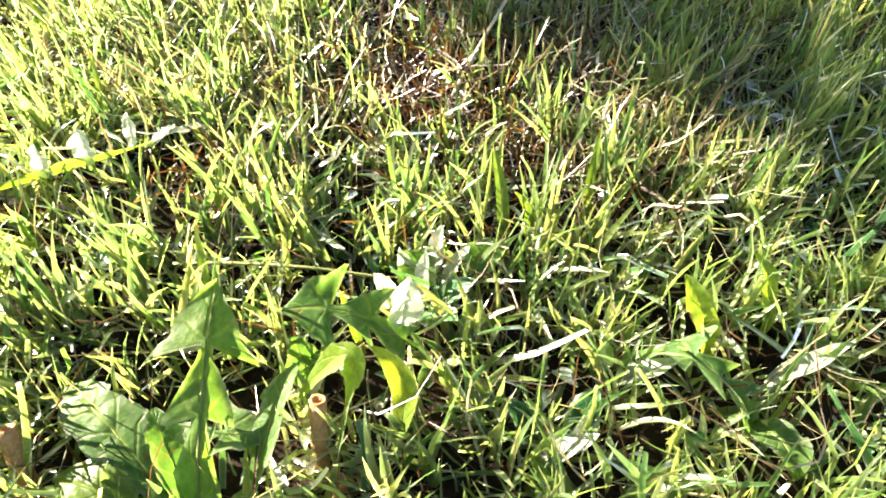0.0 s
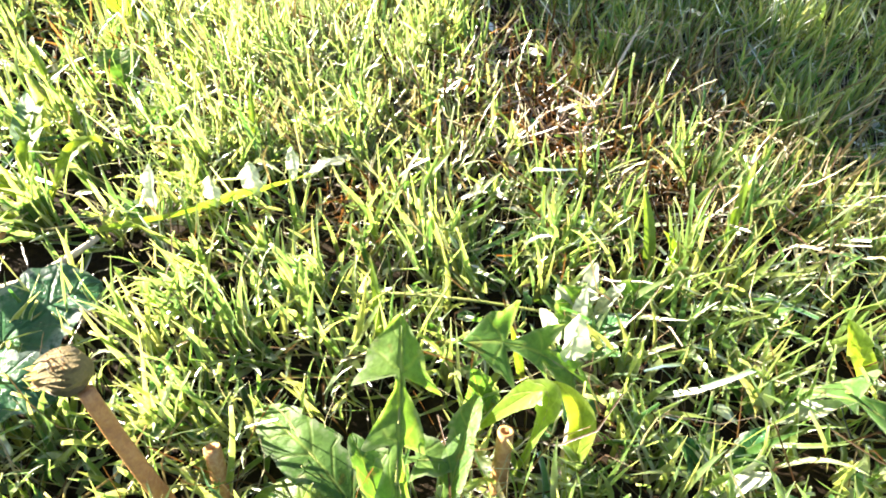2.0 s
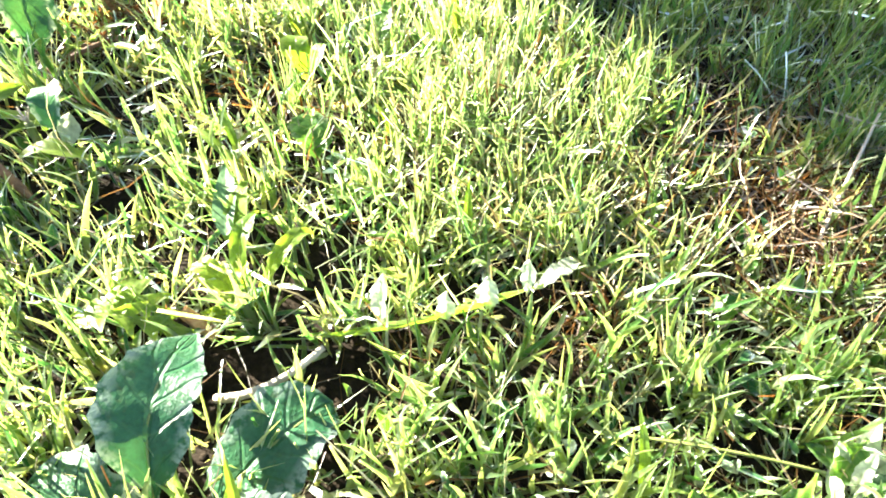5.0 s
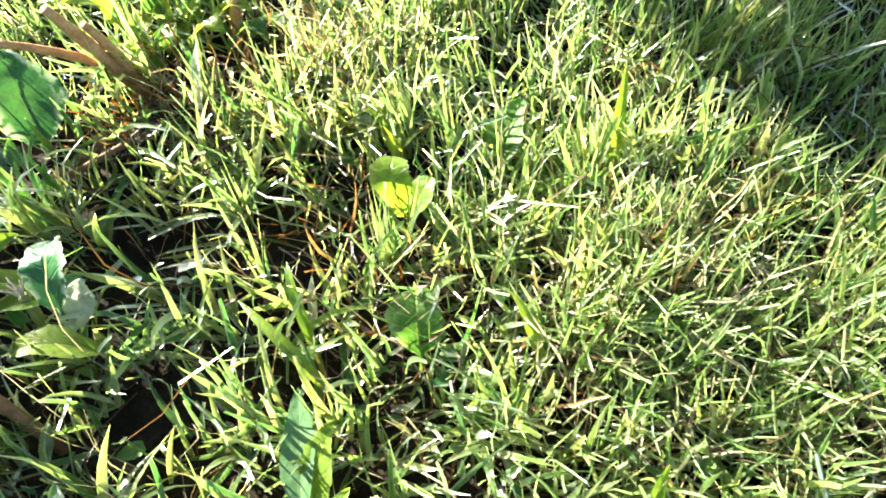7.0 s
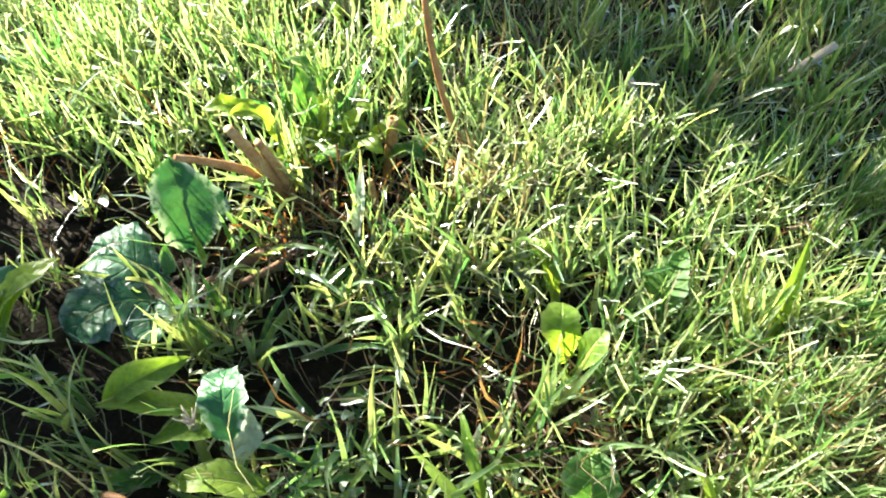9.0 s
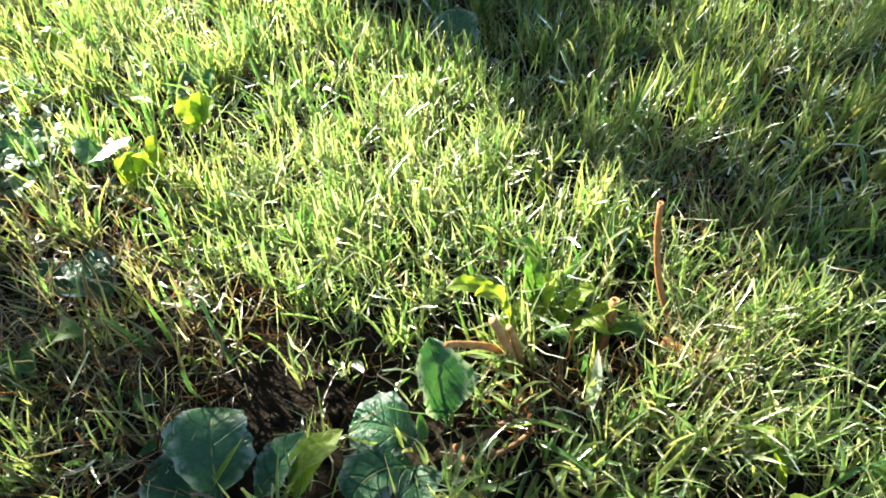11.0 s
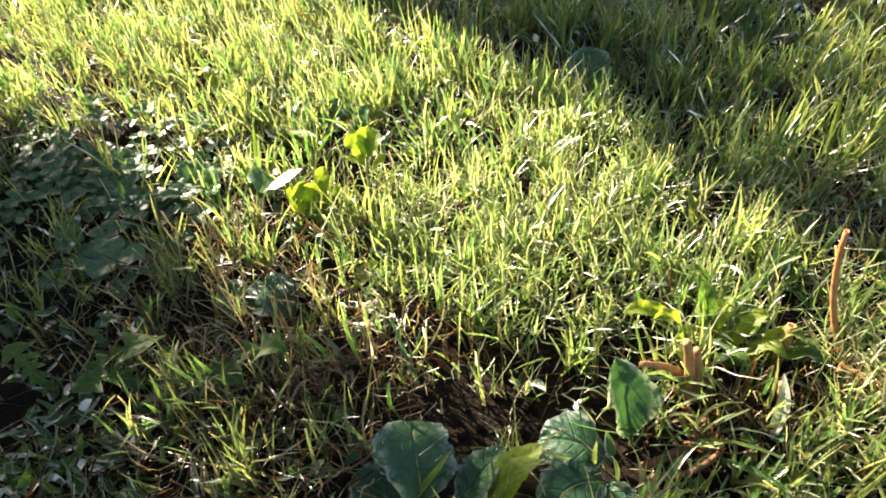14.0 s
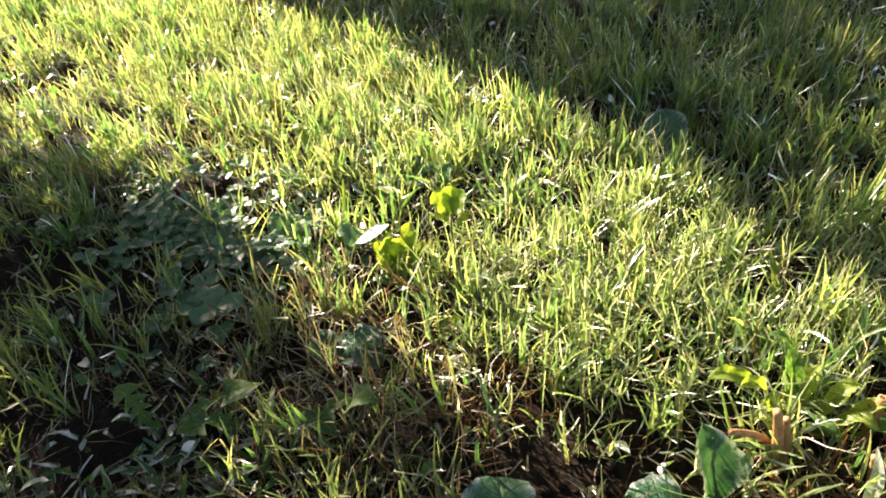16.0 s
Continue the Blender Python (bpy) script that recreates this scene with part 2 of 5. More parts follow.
PETIOLE = solid("green_stalk", [(0.25, (0.11, 0.16, 0.03)), (0.5, (0.17, 0.2, 0.05)), (0.75, (0.25, 0.22, 0.09))], 200, 0.45)
BUD = solid("withered_sepal", [(0.25, (0.08, 0.06, 0.022)), (0.5, (0.16, 0.12, 0.04)), (0.75, (0.26, 0.17, 0.07))], 300, 0.7)
PETAL = solid("withered_petal", [(0.25, (0.35, 0.17, 0.03)), (0.5, (0.5, 0.38, 0.04)), (0.75, (0.6, 0.52, 0.05))], 300, 0.6)
SOIL = solid("damp_soil", [(0.25, (0.006, 0.005, 0.0035)), (0.5, (0.014, 0.01, 0.006)), (0.8, (0.038, 0.027, 0.017))], 90, 0.85, 1.0, spec=0.08)
TURF = solid("far_lawn", [(0.25, (0.014, 0.032, 0.008)), (0.5, (0.035, 0.072, 0.017)), (0.75, (0.08, 0.115, 0.032))], 40, 0.85, 1.0, spec=0.1)
BARK = solid("bark", [(0.25, (0.05, 0.035, 0.025)), (0.5, (0.1, 0.075, 0.05)), (0.75, (0.17, 0.13, 0.09))], 30, 0.85)


def water():
    """Beads of dew: they gloss, and scatter the light that falls through them."""
    mat, nt, out, add, link = nodes_of("dew")
    p = add("ShaderNodeBsdfPrincipled")
    p.inputs["Base Color"].default_value = (0.9, 0.93, 0.95, 1)
    p.inputs["Transmission Weight"].default_value = 0.5
    p.inputs["IOR"].default_value = 1.33
    p.inputs["Roughness"].default_value = 0.15
    t = add("ShaderNodeBsdfTranslucent")
    t.inputs["Color"].default_value = (0.85, 0.88, 0.85, 1)
    m = add("ShaderNodeMixShader")
    m.inputs[0].default_value = 0.5
    link(p.outputs[0], m.inputs[1])
    link(t.outputs[0], m.inputs[2])
    link(m.outputs[0], out.inputs["Surface"])
    return mat


DEW = water()


# ---- mesh helpers ----
def mesh_from(name, verts, faces, mat, parent=None, uv=None, label="", smooth=True):
    me = bpy.data.meshes.new(name)
    me.from_pydata([tuple(v) for v in verts], [], faces)
    me.materials.append(mat)
    if uv is not None:
        lay = me.uv_layers.new(name="UVMap")
        idx = np.empty(len(me.loops), dtype=np.int32)
        me.loops.foreach_get("vertex_index", idx)
        lay.data.foreach_set("uv", np.asarray(uv, dtype=np.float32)[idx].ravel())
    if smooth:
        me.polygons.foreach_set("use_smooth", np.ones(len(me.polygons), dtype=bool))
    ob = new(name, me)
    if parent:
        ob.parent = parent
        ob.matrix_parent_inverse = parent.matrix_basis.inverted()
    if label:
        tagged(ob, label)
    return ob


def thing(name, at, label, category, group=""):
    e = new(name)
    e.empty_display_size = 0.01
    e.matrix_basis = Matrix.Translation(at)
    return tagged(e, label, category, group)


def spine(b, t, mid=None, n=24):
    """Points of a smooth line from b to t, that passes mid half way."""
    b, t = Vector(b), Vector(t)
    mid = (b + t) / 2 if mid is None else Vector(mid)
    c = 2 * mid - (b + t) / 2
    return [(1 - u) ** 2 * b + 2 * u * (1 - u) * c + u * u * t for u in (i / n for i in range(n + 1))]


def frames_of(pts, roll):
    out = []
    for i, p in enumerate(pts):
        d = (pts[min(i + 1, len(pts) - 1)] - pts[max(i - 1, 0)]).normalized()
        side = d.cross(Vector((0, 0, 1)))
        if side.length < 1e-4:
            side = Vector((1, 0, 0))
        side.normalize()
        up = side.cross(d)
        r = radians(roll)
        out.append((p, d, side * math.cos(r) + up * math.sin(r), up * math.cos(r) - side * math.sin(r)))
    return out


def outline(kind, u, lobes):
    """Half a leaf's width along it, from 0 at the stalk to 1 at the tip, and how far its edge is swept back."""
    if kind == "dandelion":
        if u > 0.66:
            k = (u - 0.66) / 0.34
            return (1 - k) ** 0.75 * (1 + 0.1 * math.sin(k * 14)), 0.35
        if u < 0.1:
            return 0.07, 0.0
        k = (u - 0.1) / 0.56
        ph = (k * lobes) % 1.0
        return 0.14 + (0.35 + 0.45 * k) * max(0.0, 1 - ph * 1.25), 0.55
    if kind == "shallow":
        ph = (u * lobes) % 1.0
        return max(0.0, math.sin(math.pi * min(1, u * 0.97 + 0.03)) ** 0.7 * (0.82 + 0.22 * (1 - ph)) * (0.45 + 0.7 * u) * 0.95), 0.25
    if kind == "round":
        if u < 0.12:
            return 0.08, 0.0
        k = (u - 0.12) / 0.88
        return math.sqrt(max(0, 1 - (2 * k - 1) ** 2)) * (1 + 0.05 * math.sin(k * 31)), 0.0
    if kind == "ovate":
        if u < 0.14:
            return 0.09, 0.0
        k = (u - 0.14) / 0.86
        return max(0.0, math.sin(math.pi * k ** 0.85)) ** 0.75 * (1 + 0.05 * math.sin(k * 38)), 0.05
    if kind == "heart":
        k = u
        return max(0.0, math.sin(math.pi * k ** 1.3)) ** 0.6, 0.0
    return max(0.0, math.sin(math.pi * (0.06 + 0.94 * u ** 0.9))) ** 0.8, 0.0


def leaf(b, t, width, mat, parent, kind="lance", mid=None, roll=0.0, fold=0.25, wave=0.0, lobes=4, label="", name="leaf", seed=0, rib=True):
    n = 44 if kind in ("dandelion", "shallow") else 12 if width < 0.004 else 26
    rng = random.Random(seed + int(abs(b[0]) * 9973 + abs(t[1]) * 7919))
    ph = rng.uniform(0, 6)
    rows = frames_of(spine(b, t, mid, n), roll)
    cols = (-1, -0.84, -0.66, -0.46, -0.24, 0, 0.24, 0.46, 0.66, 0.84, 1)
    pucker = 0.055 if mat in (PLANTAIN, BROADLEAF, CLOVER) else 0.035
    cell = 5.0 / max(width, 0.004)
    verts, uvs, faces = [], [], []
    for i, (p, d, side, up) in enumerate(rows):
        u = i / n
        w, sweep = outline(kind, u, lobes)
        w *= width / 2
        left = 1 + 0.12 * math.sin(u * 9 + ph)
        for v in cols:
            a = abs(v)
            h = fold * w * a + wave * width * 0.5 * math.sin(u * 15 + ph + (1.4 if v > 0 else 0)) * a * a
            h += pucker * width * min(1.0, w * 6 / width) * (1 - 0.6 * a) * noise.noise(Vector((p.x * cell + v * 1.7, p.y * cell + u * 3.1, p.z * cell + ph)))
            ww = w * (left if v < 0 else 2 - left)
            if a == 1 and n > 20:
                ww *= 1 + 0.05 * (i % 2) * rng.uniform(0.0, 1.0) + 0.02 * rng.uniform(-1, 1)
            verts.append(p + side * ww * v + up * h - d * sweep * w * a * a)
            uvs.append((v, u))
    m = len(cols)
    for i in range(n):
        for j in range(m - 1):
            k = i * m + j
            faces.append((k, k + 1, k + m + 1, k + m))
    ob = mesh_from(name, verts, faces, mat, parent, uvs, label)
    if rib:
        line = [p - up * width * 0.015 for p, d, side, up in rows[: int(n * 0.88)]]
        tube(line, [width * (0.02 - 0.013 * i / n) for i in range(len(line))], PETIOLE, ob, "midrib", sides=5)
    return ob


def tube(pts, radii, mat, parent, name, sides=8, label="", hollow=False, bumpy=0.0):
    rng = random.Random(len(pts) + int(pts[0][0] * 7777))
    verts, uvs, faces = [], [], []
    for i, (p, d, side, up) in enumerate(frames_of([Vector(q) for q in pts], 0)):
        for j in range(sides):
            a = 2 * math.pi * j / sides
            r = radii[i] * (1 + bumpy * rng.uniform(-1, 1))
            verts.append(p + side * r * math.cos(a) + up * r * math.sin(a))
            uvs.append((j / sides, i / len(pts)))
    n = len(pts)
    for i in range(n - 1):
        for j in range(sides):
            k = (j + 1) % sides
            faces.append((i * sides + j, i * sides + k, (i + 1) * sides + k, (i + 1) * sides + j))
    faces.append(tuple(range(sides))[::-1])
    last = (n - 1) * sides
    if hollow:
        p, d, side, up = frames_of([Vector(q) for q in pts], 0)[-1]
        start = len(verts)
        for depth, size in ((0.0, 0.62), (1.6, 0.55)):
            for j in range(sides):
                a = 2 * math.pi * j / sides
                r = radii[-1]
                verts.append(p - d * r * depth + side * r * size * math.cos(a) + up * r * size * math.sin(a))
                uvs.append((j / sides, 1))
        for j in range(sides):
            k = (j + 1) % sides
            faces.append((last + j, last + k, start + k, start + j))
            faces.append((start + j, start + k, start + sides + k, start + sides + j))
        faces.append(tuple(start + sides + j for j in range(sides)))
    else:
        faces.append(tuple(last + j for j in range(sides)))
    return mesh_from(name, verts, faces, mat, parent, uvs, label)


# ---- ground ----
def relief_at(x, y):
    return 0.0045 * noise.noise(Vector((x * 28, y * 28, 0))) + 0.002 * noise.noise(Vector((x * 90, y * 90, 3))) - 0.004


def ground_sheet():
    fine_x, fine_y = np.arange(-1.7, 0.5, 0.011), np.arange(-0.1, 1.25, 0.011)
    far = np.array([0.3, 1, 3, 8, 20, 60, 200, 600])
    xs = np.concatenate([-1.7 - far[::-1], fine_x, 0.5 + far])
    ys = np.concatenate([-0.1 - far[::-1], fine_y, 1.25 + far])
    verts, faces = [], []
    for y in ys:
        for x in xs:
            verts.append((x, y, relief_at(x, y)))
    w = len(xs)
    for j in range(len(ys) - 1):
        for i in range(w - 1):
            k = j * w + i
            faces.append((k, k + 1, k + w + 1, k + w))
    ob = mesh_from("ground", verts, faces, SOIL)
    ob.data.materials.append(TURF)
    for f in ob.data.polygons:
        c = f.center
        f.material_index = 0 if -1.65 < c.x < 0.45 and -0.08 < c.y < 1.2 else 1
    return tagged(ob, "dark damp soil under a mown lawn", "ground", kind="structure")


ground_sheet()

# Bare spots, thin spots and places under broad leaves: x, y, radius, how much grass stays.
THIN = []


def sparse(*spot):
    THIN.append(spot)


sparse(-0.219, 0.213, 0.024, 0.0)
sparse(-0.228, 0.156, 0.03, 0.06)
sparse(-0.116, 0.216, 0.014, 0.15)
sparse(-0.675, 0.438, 0.014, 0.2)
sparse(-0.4, 0.418, 0.016, 0.25)
sparse(-0.372, 0.414, 0.018, 0.3)
sparse(-0.345, 0.416, 0.014, 0.35)
sparse(-0.313, 0.42, 0.012, 0.3)
sparse(-0.282, 0.27, 0.018, 0.1)
sparse(-0.294, 0.286, 0.016, 0.1)
sparse(-0.53, 0.357, 0.022, 0.2)
sparse(-0.486, 0.372, 0.02, 0.25)
sparse(-0.225, 0.16, 0.028, 0.04)
sparse(-0.2, 0.158, 0.018, 0.15)
sparse(-0.252, 0.16, 0.02, 0.08)
sparse(-0.36, 0.32, 0.035, 0.5)
sparse(-0.3, 0.28, 0.03, 0.45)
sparse(-0.4, 0.335, 0.028, 0.5)
sparse(-0.34, 0.262, 0.028, 0.45)
sparse(-0.236, 0.15, 0.026, 0.1)
sparse(-0.286, 0.284, 0.022, 0.15)
sparse(-0.525, 0.36, 0.026, 0.12)
sparse(-0.497, 0.335, 0.027, 0.15)
sparse(-0.545, 0.375, 0.015, 0.4)
sparse(0.0, 0.258, 0.03, 0.35)
sparse(0.043, 0.205, 0.024, 0.35)
sparse(-0.03, 0.33, 0.035, 0.6)
sparse(0.05, 0.29, 0.04, 0.6)
sparse(-0.042, 0.293, 0.04, 0.2)
sparse(-0.012, 0.275, 0.035, 0.18)
sparse(0.018, 0.241, 0.03, 0.3)
sparse(0.07, 0.145, 0.02, 0.3)
sparse(-0.75, 0.235, 0.06, 0.35)
sparse(-0.44, 0.335, 0.04, 0.25)
sparse(-0.245, 0.14, 0.03, 0.35)
sparse(-0.645, 0.36, 0.03, 0.35)
sparse(-0.07, 0.085, 0.02, 0.3)
sparse(-0.205, 0.13, 0.025, 0.3)
sparse(-0.395, 0.27, 0.025, 0.4)
sparse(-0.456, 0.336, 0.022, 0.03)
sparse(-0.437, 0.308, 0.02, 0.03)
sparse(-0.43, 0.36, 0.022, 0.15)
sparse(-0.42, 0.345, 0.016, 0.1)
sparse(-0.653, 0.425, 0.018, 0.25)
sparse(-0.635, 0.47, 0.016, 0.3)
sparse(-0.612, 0.45, 0.012, 0.4)
sparse(-0.513, 0.293, 0.026, 0.05)
sparse(-0.366, 0.277, 0.016, 0.1)
sparse(-0.402, 0.28, 0.016, 0.15)
sparse(-0.217, 0.128, 0.022, 0.1)
sparse(-0.25, 0.13, 0.02, 0.15)
sparse(-0.637, 0.363, 0.022, 0.15)
sparse(-0.255, 0.343, 0.014, 0.2)
sparse(-0.1, 0.083, 0.02, 0.2)
sparse(-0.072, 0.1, 0.02, 0.25)
sparse(-0.03, 0.118, 0.018, 0.3)
sparse(-0.85, 0.41, 0.06, 0.35)
sparse(-0.78, 0.4, 0.05, 0.4)
sparse(-0.88, 0.36, 0.05, 0.4)
sparse(-0.6, 0.34, 0.03, 0.7)
sparse(-0.31, 0.525, 0.03, 0.4)
sparse(-0.33, 0.31, 0.02, 0.5)
sparse(-0.47, 0.31, 0.02, 0.3)
sparse(-0.53, 0.27, 0.03, 0.4)
sparse(-0.155, 0.08, 0.015, 0.3)
sparse(-0.42, 0.397, 0.02, 0.3)
sparse(-0.395, 0.385, 0.016, 0.3)
sparse(-0.658, 0.444, 0.016, 0.3)
sparse(-0.648, 0.498, 0.016, 0.3)
sparse(-0.684, 0.437, 0.014, 0.25)
sparse(-0.733, 0.343, 0.016, 0.25)
sparse(-0.418, 0.405, 0.014, 0.3)
sparse(-0.143, 0.337, 0.022, 0.35)
sparse(-0.353, 0.41, 0.014, 0.25)
sparse(-0.316, 0.41, 0.012, 0.25)
sparse(-0.376, 0.363, 0.018, 0.35)
sparse(-0.51, 0.645, 0.024, 0.25)
sparse(0.09, 0.128, 0.02, 0.3)
sparse(0.116, 0.145, 0.012, 0.3)
sparse(0.088, 0.108, 0.02, 0.3)


def kept_at(x, y):
    """How thick the grass stands at a place, 0 to 1."""
    k = 1.0
    for cx, cy, r, low in THIN:
        d2 = ((x - cx) ** 2 + (y - cy) ** 2) / (r * r)
        if d2 < 4:
            k = min(k, low + (1 - low) * min(1.0, d2 / 2.2))
    if x < -0.36 and 0.407 * x + 0.914 * y < 0.1:
        k *= 0.6
    first = min(1.0, max(0.0, (x + 0.33) / 0.15))
    k *= min(1.0, max(0.12 + 0.35 * first, 0.85 + (1.3 - 0.6 * first) * noise.noise(Vector((x * 52, y * 52, 3)))))
    k *= min(1.0, max(0.1 + 0.7 * first, 0.95 + 1.6 * (1 - first) * noise.noise(Vector((x * 33, y * 33, 29)))))
    return k * min(1.0, max(0.25 + 0.4 * first, 0.75 + 0.9 * noise.noise(Vector((x * 17, y * 17, 7)))))


def in_view(x, y, margin=0.07):
    """The stretch of lawn along which the camera looks."""
    low = np.interp(x, (-1.5, -0.79, -0.66, -0.37, -0.13, 0.2), (0.66, 0.17, 0.19, 0.17, 0.05, 0.05))
    high = np.interp(x, (-1.5, -0.39, -0.26, -0.12, -0.06, 0.24), (0.76, 1.03, 0.88, 0.66, 0.53, 0.42))
    return low - margin < y < high + margin and -1.55 < x < 0.27 + margin


def blades(name, base, az, length, width, lean, bend, mat, label, twist=None, cut=None, seg=6, fold=0.35, floor=0.001, kink=None, curl=None):
    """Many narrow leaves in one mesh, each a folded strip that leans and bends."""
    n = len(az)
    s = np.linspace(0, 1, seg + 1)
    th = lean[:, None] + bend[:, None] * s[None, :] ** 1.3
    if kink is not None:
        th = th + kink[:, None] * (s[None, :] > 0.45)
    way = az[:, None] + (np.zeros(n) if curl is None else curl)[:, None] * s[None, :] ** 1.2
    d = np.stack([np.sin(th) * np.cos(way), np.sin(th) * np.sin(way), np.cos(th)], -1)
    step = (length / seg)[:, None, None] * d
    p = base[:, None, :] + np.concatenate([np.zeros((n, 1, 3)), np.cumsum(step[:, :-1], 1)], 1)
    p[..., 2] = np.maximum(p[..., 2], floor)
    side = np.stack([-np.sin(way), np.cos(way), 0 * way], -1)
    up = np.cross(d, side)
    tw = (np.zeros(n) if twist is None else twist)[:, None] * (0.3 + s[None, :])
    side2 = side * np.cos(tw)[..., None] + up * np.sin(tw)[..., None]
    up2 = up * np.cos(tw)[..., None] - side * np.sin(tw)[..., None]
    point = np.clip(1.0 - s ** 2.8, 0.02, 1) * (0.55 + 0.45 * np.minimum(1, s / 0.25))
    blunt = (0.6 + 0.4 * np.minimum(1, s / 0.25)) * (1 - 0.55 * s)
    c = (np.zeros(n, dtype=bool) if cut is None else cut)[:, None]
    w = np.where(c, blunt[None, :], point[None, :]) * width[:, None] / 2
    v = np.stack([p - side2 * w[..., None] + up2 * (fold * w)[..., None], p, p + side2 * w[..., None] + up2 * (fold * w)[..., None]], 2)
    verts = v.reshape(-1, 3)
    row = np.arange(seg)
    quad = np.concatenate([np.stack([row * 3 + k, row * 3 + k + 1, row * 3 + k + 4, row * 3 + k + 3], -1) for k in (0, 1)])
    faces = (np.arange(n)[:, None, None] * (seg + 1) * 3 + quad[None]).reshape(-1, 4)
    uv = np.stack(np.broadcast_arrays(np.array([-1.0, 0, 1])[None, None, :], s[None, :, None] * np.ones((n, 1, 1))), -1).reshape(-1, 2)
    me = bpy.data.meshes.new(name)
    me.vertices.add(len(verts))
    me.vertices.foreach_set("co", verts.astype(np.float32).ravel())
    me.loops.add(faces.size)
    me.loops.foreach_set("vertex_index", faces.astype(np.int32).ravel())
    me.polygons.add(len(faces))
    me.polygons.foreach_set("loop_start", np.arange(0, faces.size, 4, dtype=np.int32))
    me.polygons.foreach_set("use_smooth", np.ones(len(faces), dtype=bool))
    me.update(calc_edges=True)
    lay = me.uv_layers.new(name="UVMap")
    lay.data.foreach_set("uv", uv[faces.ravel()].astype(np.float32).ravel())
    me.materials.append(mat)
    return tagged(new(name, me), label, "grass", kind="stuff"), v


def lawn(tufts, seed, x0, x1, y0, y1, seen_only):
    """Tufts of living grass: their blades, as arrays."""
    rng = np.random.default_rng(seed)
    out = []
    for _ in range(tufts):
        x, y = rng.uniform(x0, x1), rng.uniform(y0, y1)
        if seen_only:
            if not in_view(x, y) or rng.random() > kept_at(x, y):
                continue
        elif in_view(x, y, 0.05):
            continue
        rear = np.clip((0.407 * x + 0.914 * y - 0.16) / 0.3, 0, 1)
        calm = max(rear, 0.8 * float(np.clip((-0.34 - x) / 0.15, 0, 1)))
        mood = rng.uniform(0, 2 * math.pi)
        tall = 0.95 + 0.5 * noise.noise(Vector((x * 19, y * 19, 41)))
        kind = rng.random()
        broad = 0.4 * float(np.clip((x + 0.5) / 0.2, 0, 1)) * (1 - 0.6 * rear)
        drift = 0.1 + 0.4 * (1 - calm)
        for _ in range(rng.integers(5, 10)):
            az = mood + rng.normal(0, 1.2)
            if kind < 0.2 + broad:
                length, width = rng.uniform(0.028, 0.05), rng.uniform(0.002, 0.0036)
            elif kind < 0.7 + 0.6 * broad:
                length, width = rng.uniform(0.022, 0.044), rng.uniform(0.0013, 0.0023)
            else:
                length, width = rng.uniform(0.016, 0.038), rng.uniform(0.0006, 0.0012)
            length *= tall * (0.92 + 0.06 * calm + 0.1 * rear) * float(np.interp(x, (-0.4, -0.25), (1.0, 0.84)))
            width *= 1 - 0.36 * calm
            lean = abs(rng.normal(drift, 0.42 - 0.08 * calm))
            bend = rng.uniform(-0.2, 1.25) * (1.0 - 0.4 * calm)
            out.append((x + rng.normal(0, 0.004), y + rng.normal(0, 0.004), rng.uniform(-0.004, 0.003), az, length, width,
                        lean, bend, rng.normal(0, 1.0), rng.random() < 0.2,
                        rng.uniform(-1.3, 1.6) if rng.random() < 0.13 else 0.0, rng.normal(0, 0.7)))
    return np.array(out)


def sow(name, a, mat, label, seg=6):
    return blades(name, a[:, :3], a[:, 3], a[:, 4], a[:, 5], a[:, 6], a[:, 7], mat, label, a[:, 8], a[:, 9] > 0.5, seg, kink=a[:, 10], curl=a[:, 11])


near = lawn(25000, 11, -1.6, 0.36, -0.02, 1.12, True)
ob, near_blades = sow("lawn_grass", near, GRASS, "short mown lawn grass, green, dewy, some blades cut square", 5)
outer = lawn(5500, 12, -3.2, 2.0, -1.6, 2.8, False)
outer[:, 5] *= 2.2
sow("outer_lawn_grass", outer, GRASS, "short green lawn grass round the weedy stretch", 2)
border = lawn(8000, 14, -1.7, 0.5, -0.1, 1.25, False)
border[:, 5] *= 2.0
sow("border_lawn_grass", border, GRASS, "thick green lawn grass beside the weedy stretch", 2)


def litter(name, count, seed, mat, label, flat, spots=None, long=(0.02, 0.06), wide=(0.0006, 0.0017), high=0.012, wind=0.8, clumped=False):
    rng = np.random.default_rng(seed)
    rows = []
    while len(rows) < count:
        if spots:
            cx, cy, r = spots[rng.integers(len(spots))]
            x, y = rng.normal(cx, r), rng.normal(cy, r)
        else:
            x, y = rng.uniform(-1.6, 0.36), rng.uniform(-0.02, 1.12)
        if not in_view(x, y) or (not spots and rng.random() > 0.06 + 2.0 * kept_at(x, y)) or kept_at(x, y) < 0.06:
            continue
        if clumped and noise.noise(Vector((x * 42, y * 42, 17))) < rng.uniform(-0.15, 0.1):
            continue
        rows.append((x, y, rng.uniform(0, high), rng.uniform(0, 6.283), rng.uniform(*long), rng.uniform(*wide),
                     abs(rng.normal(1.45 - 1.15 * (1 - flat), 0.28)), rng.uniform(-0.5, 0.7), rng.normal(0, 0.9), 1.0, rng.normal(0, 0.5), rng.normal(0, wind)))
    return sow(name, np.array(rows), mat, label, 4)


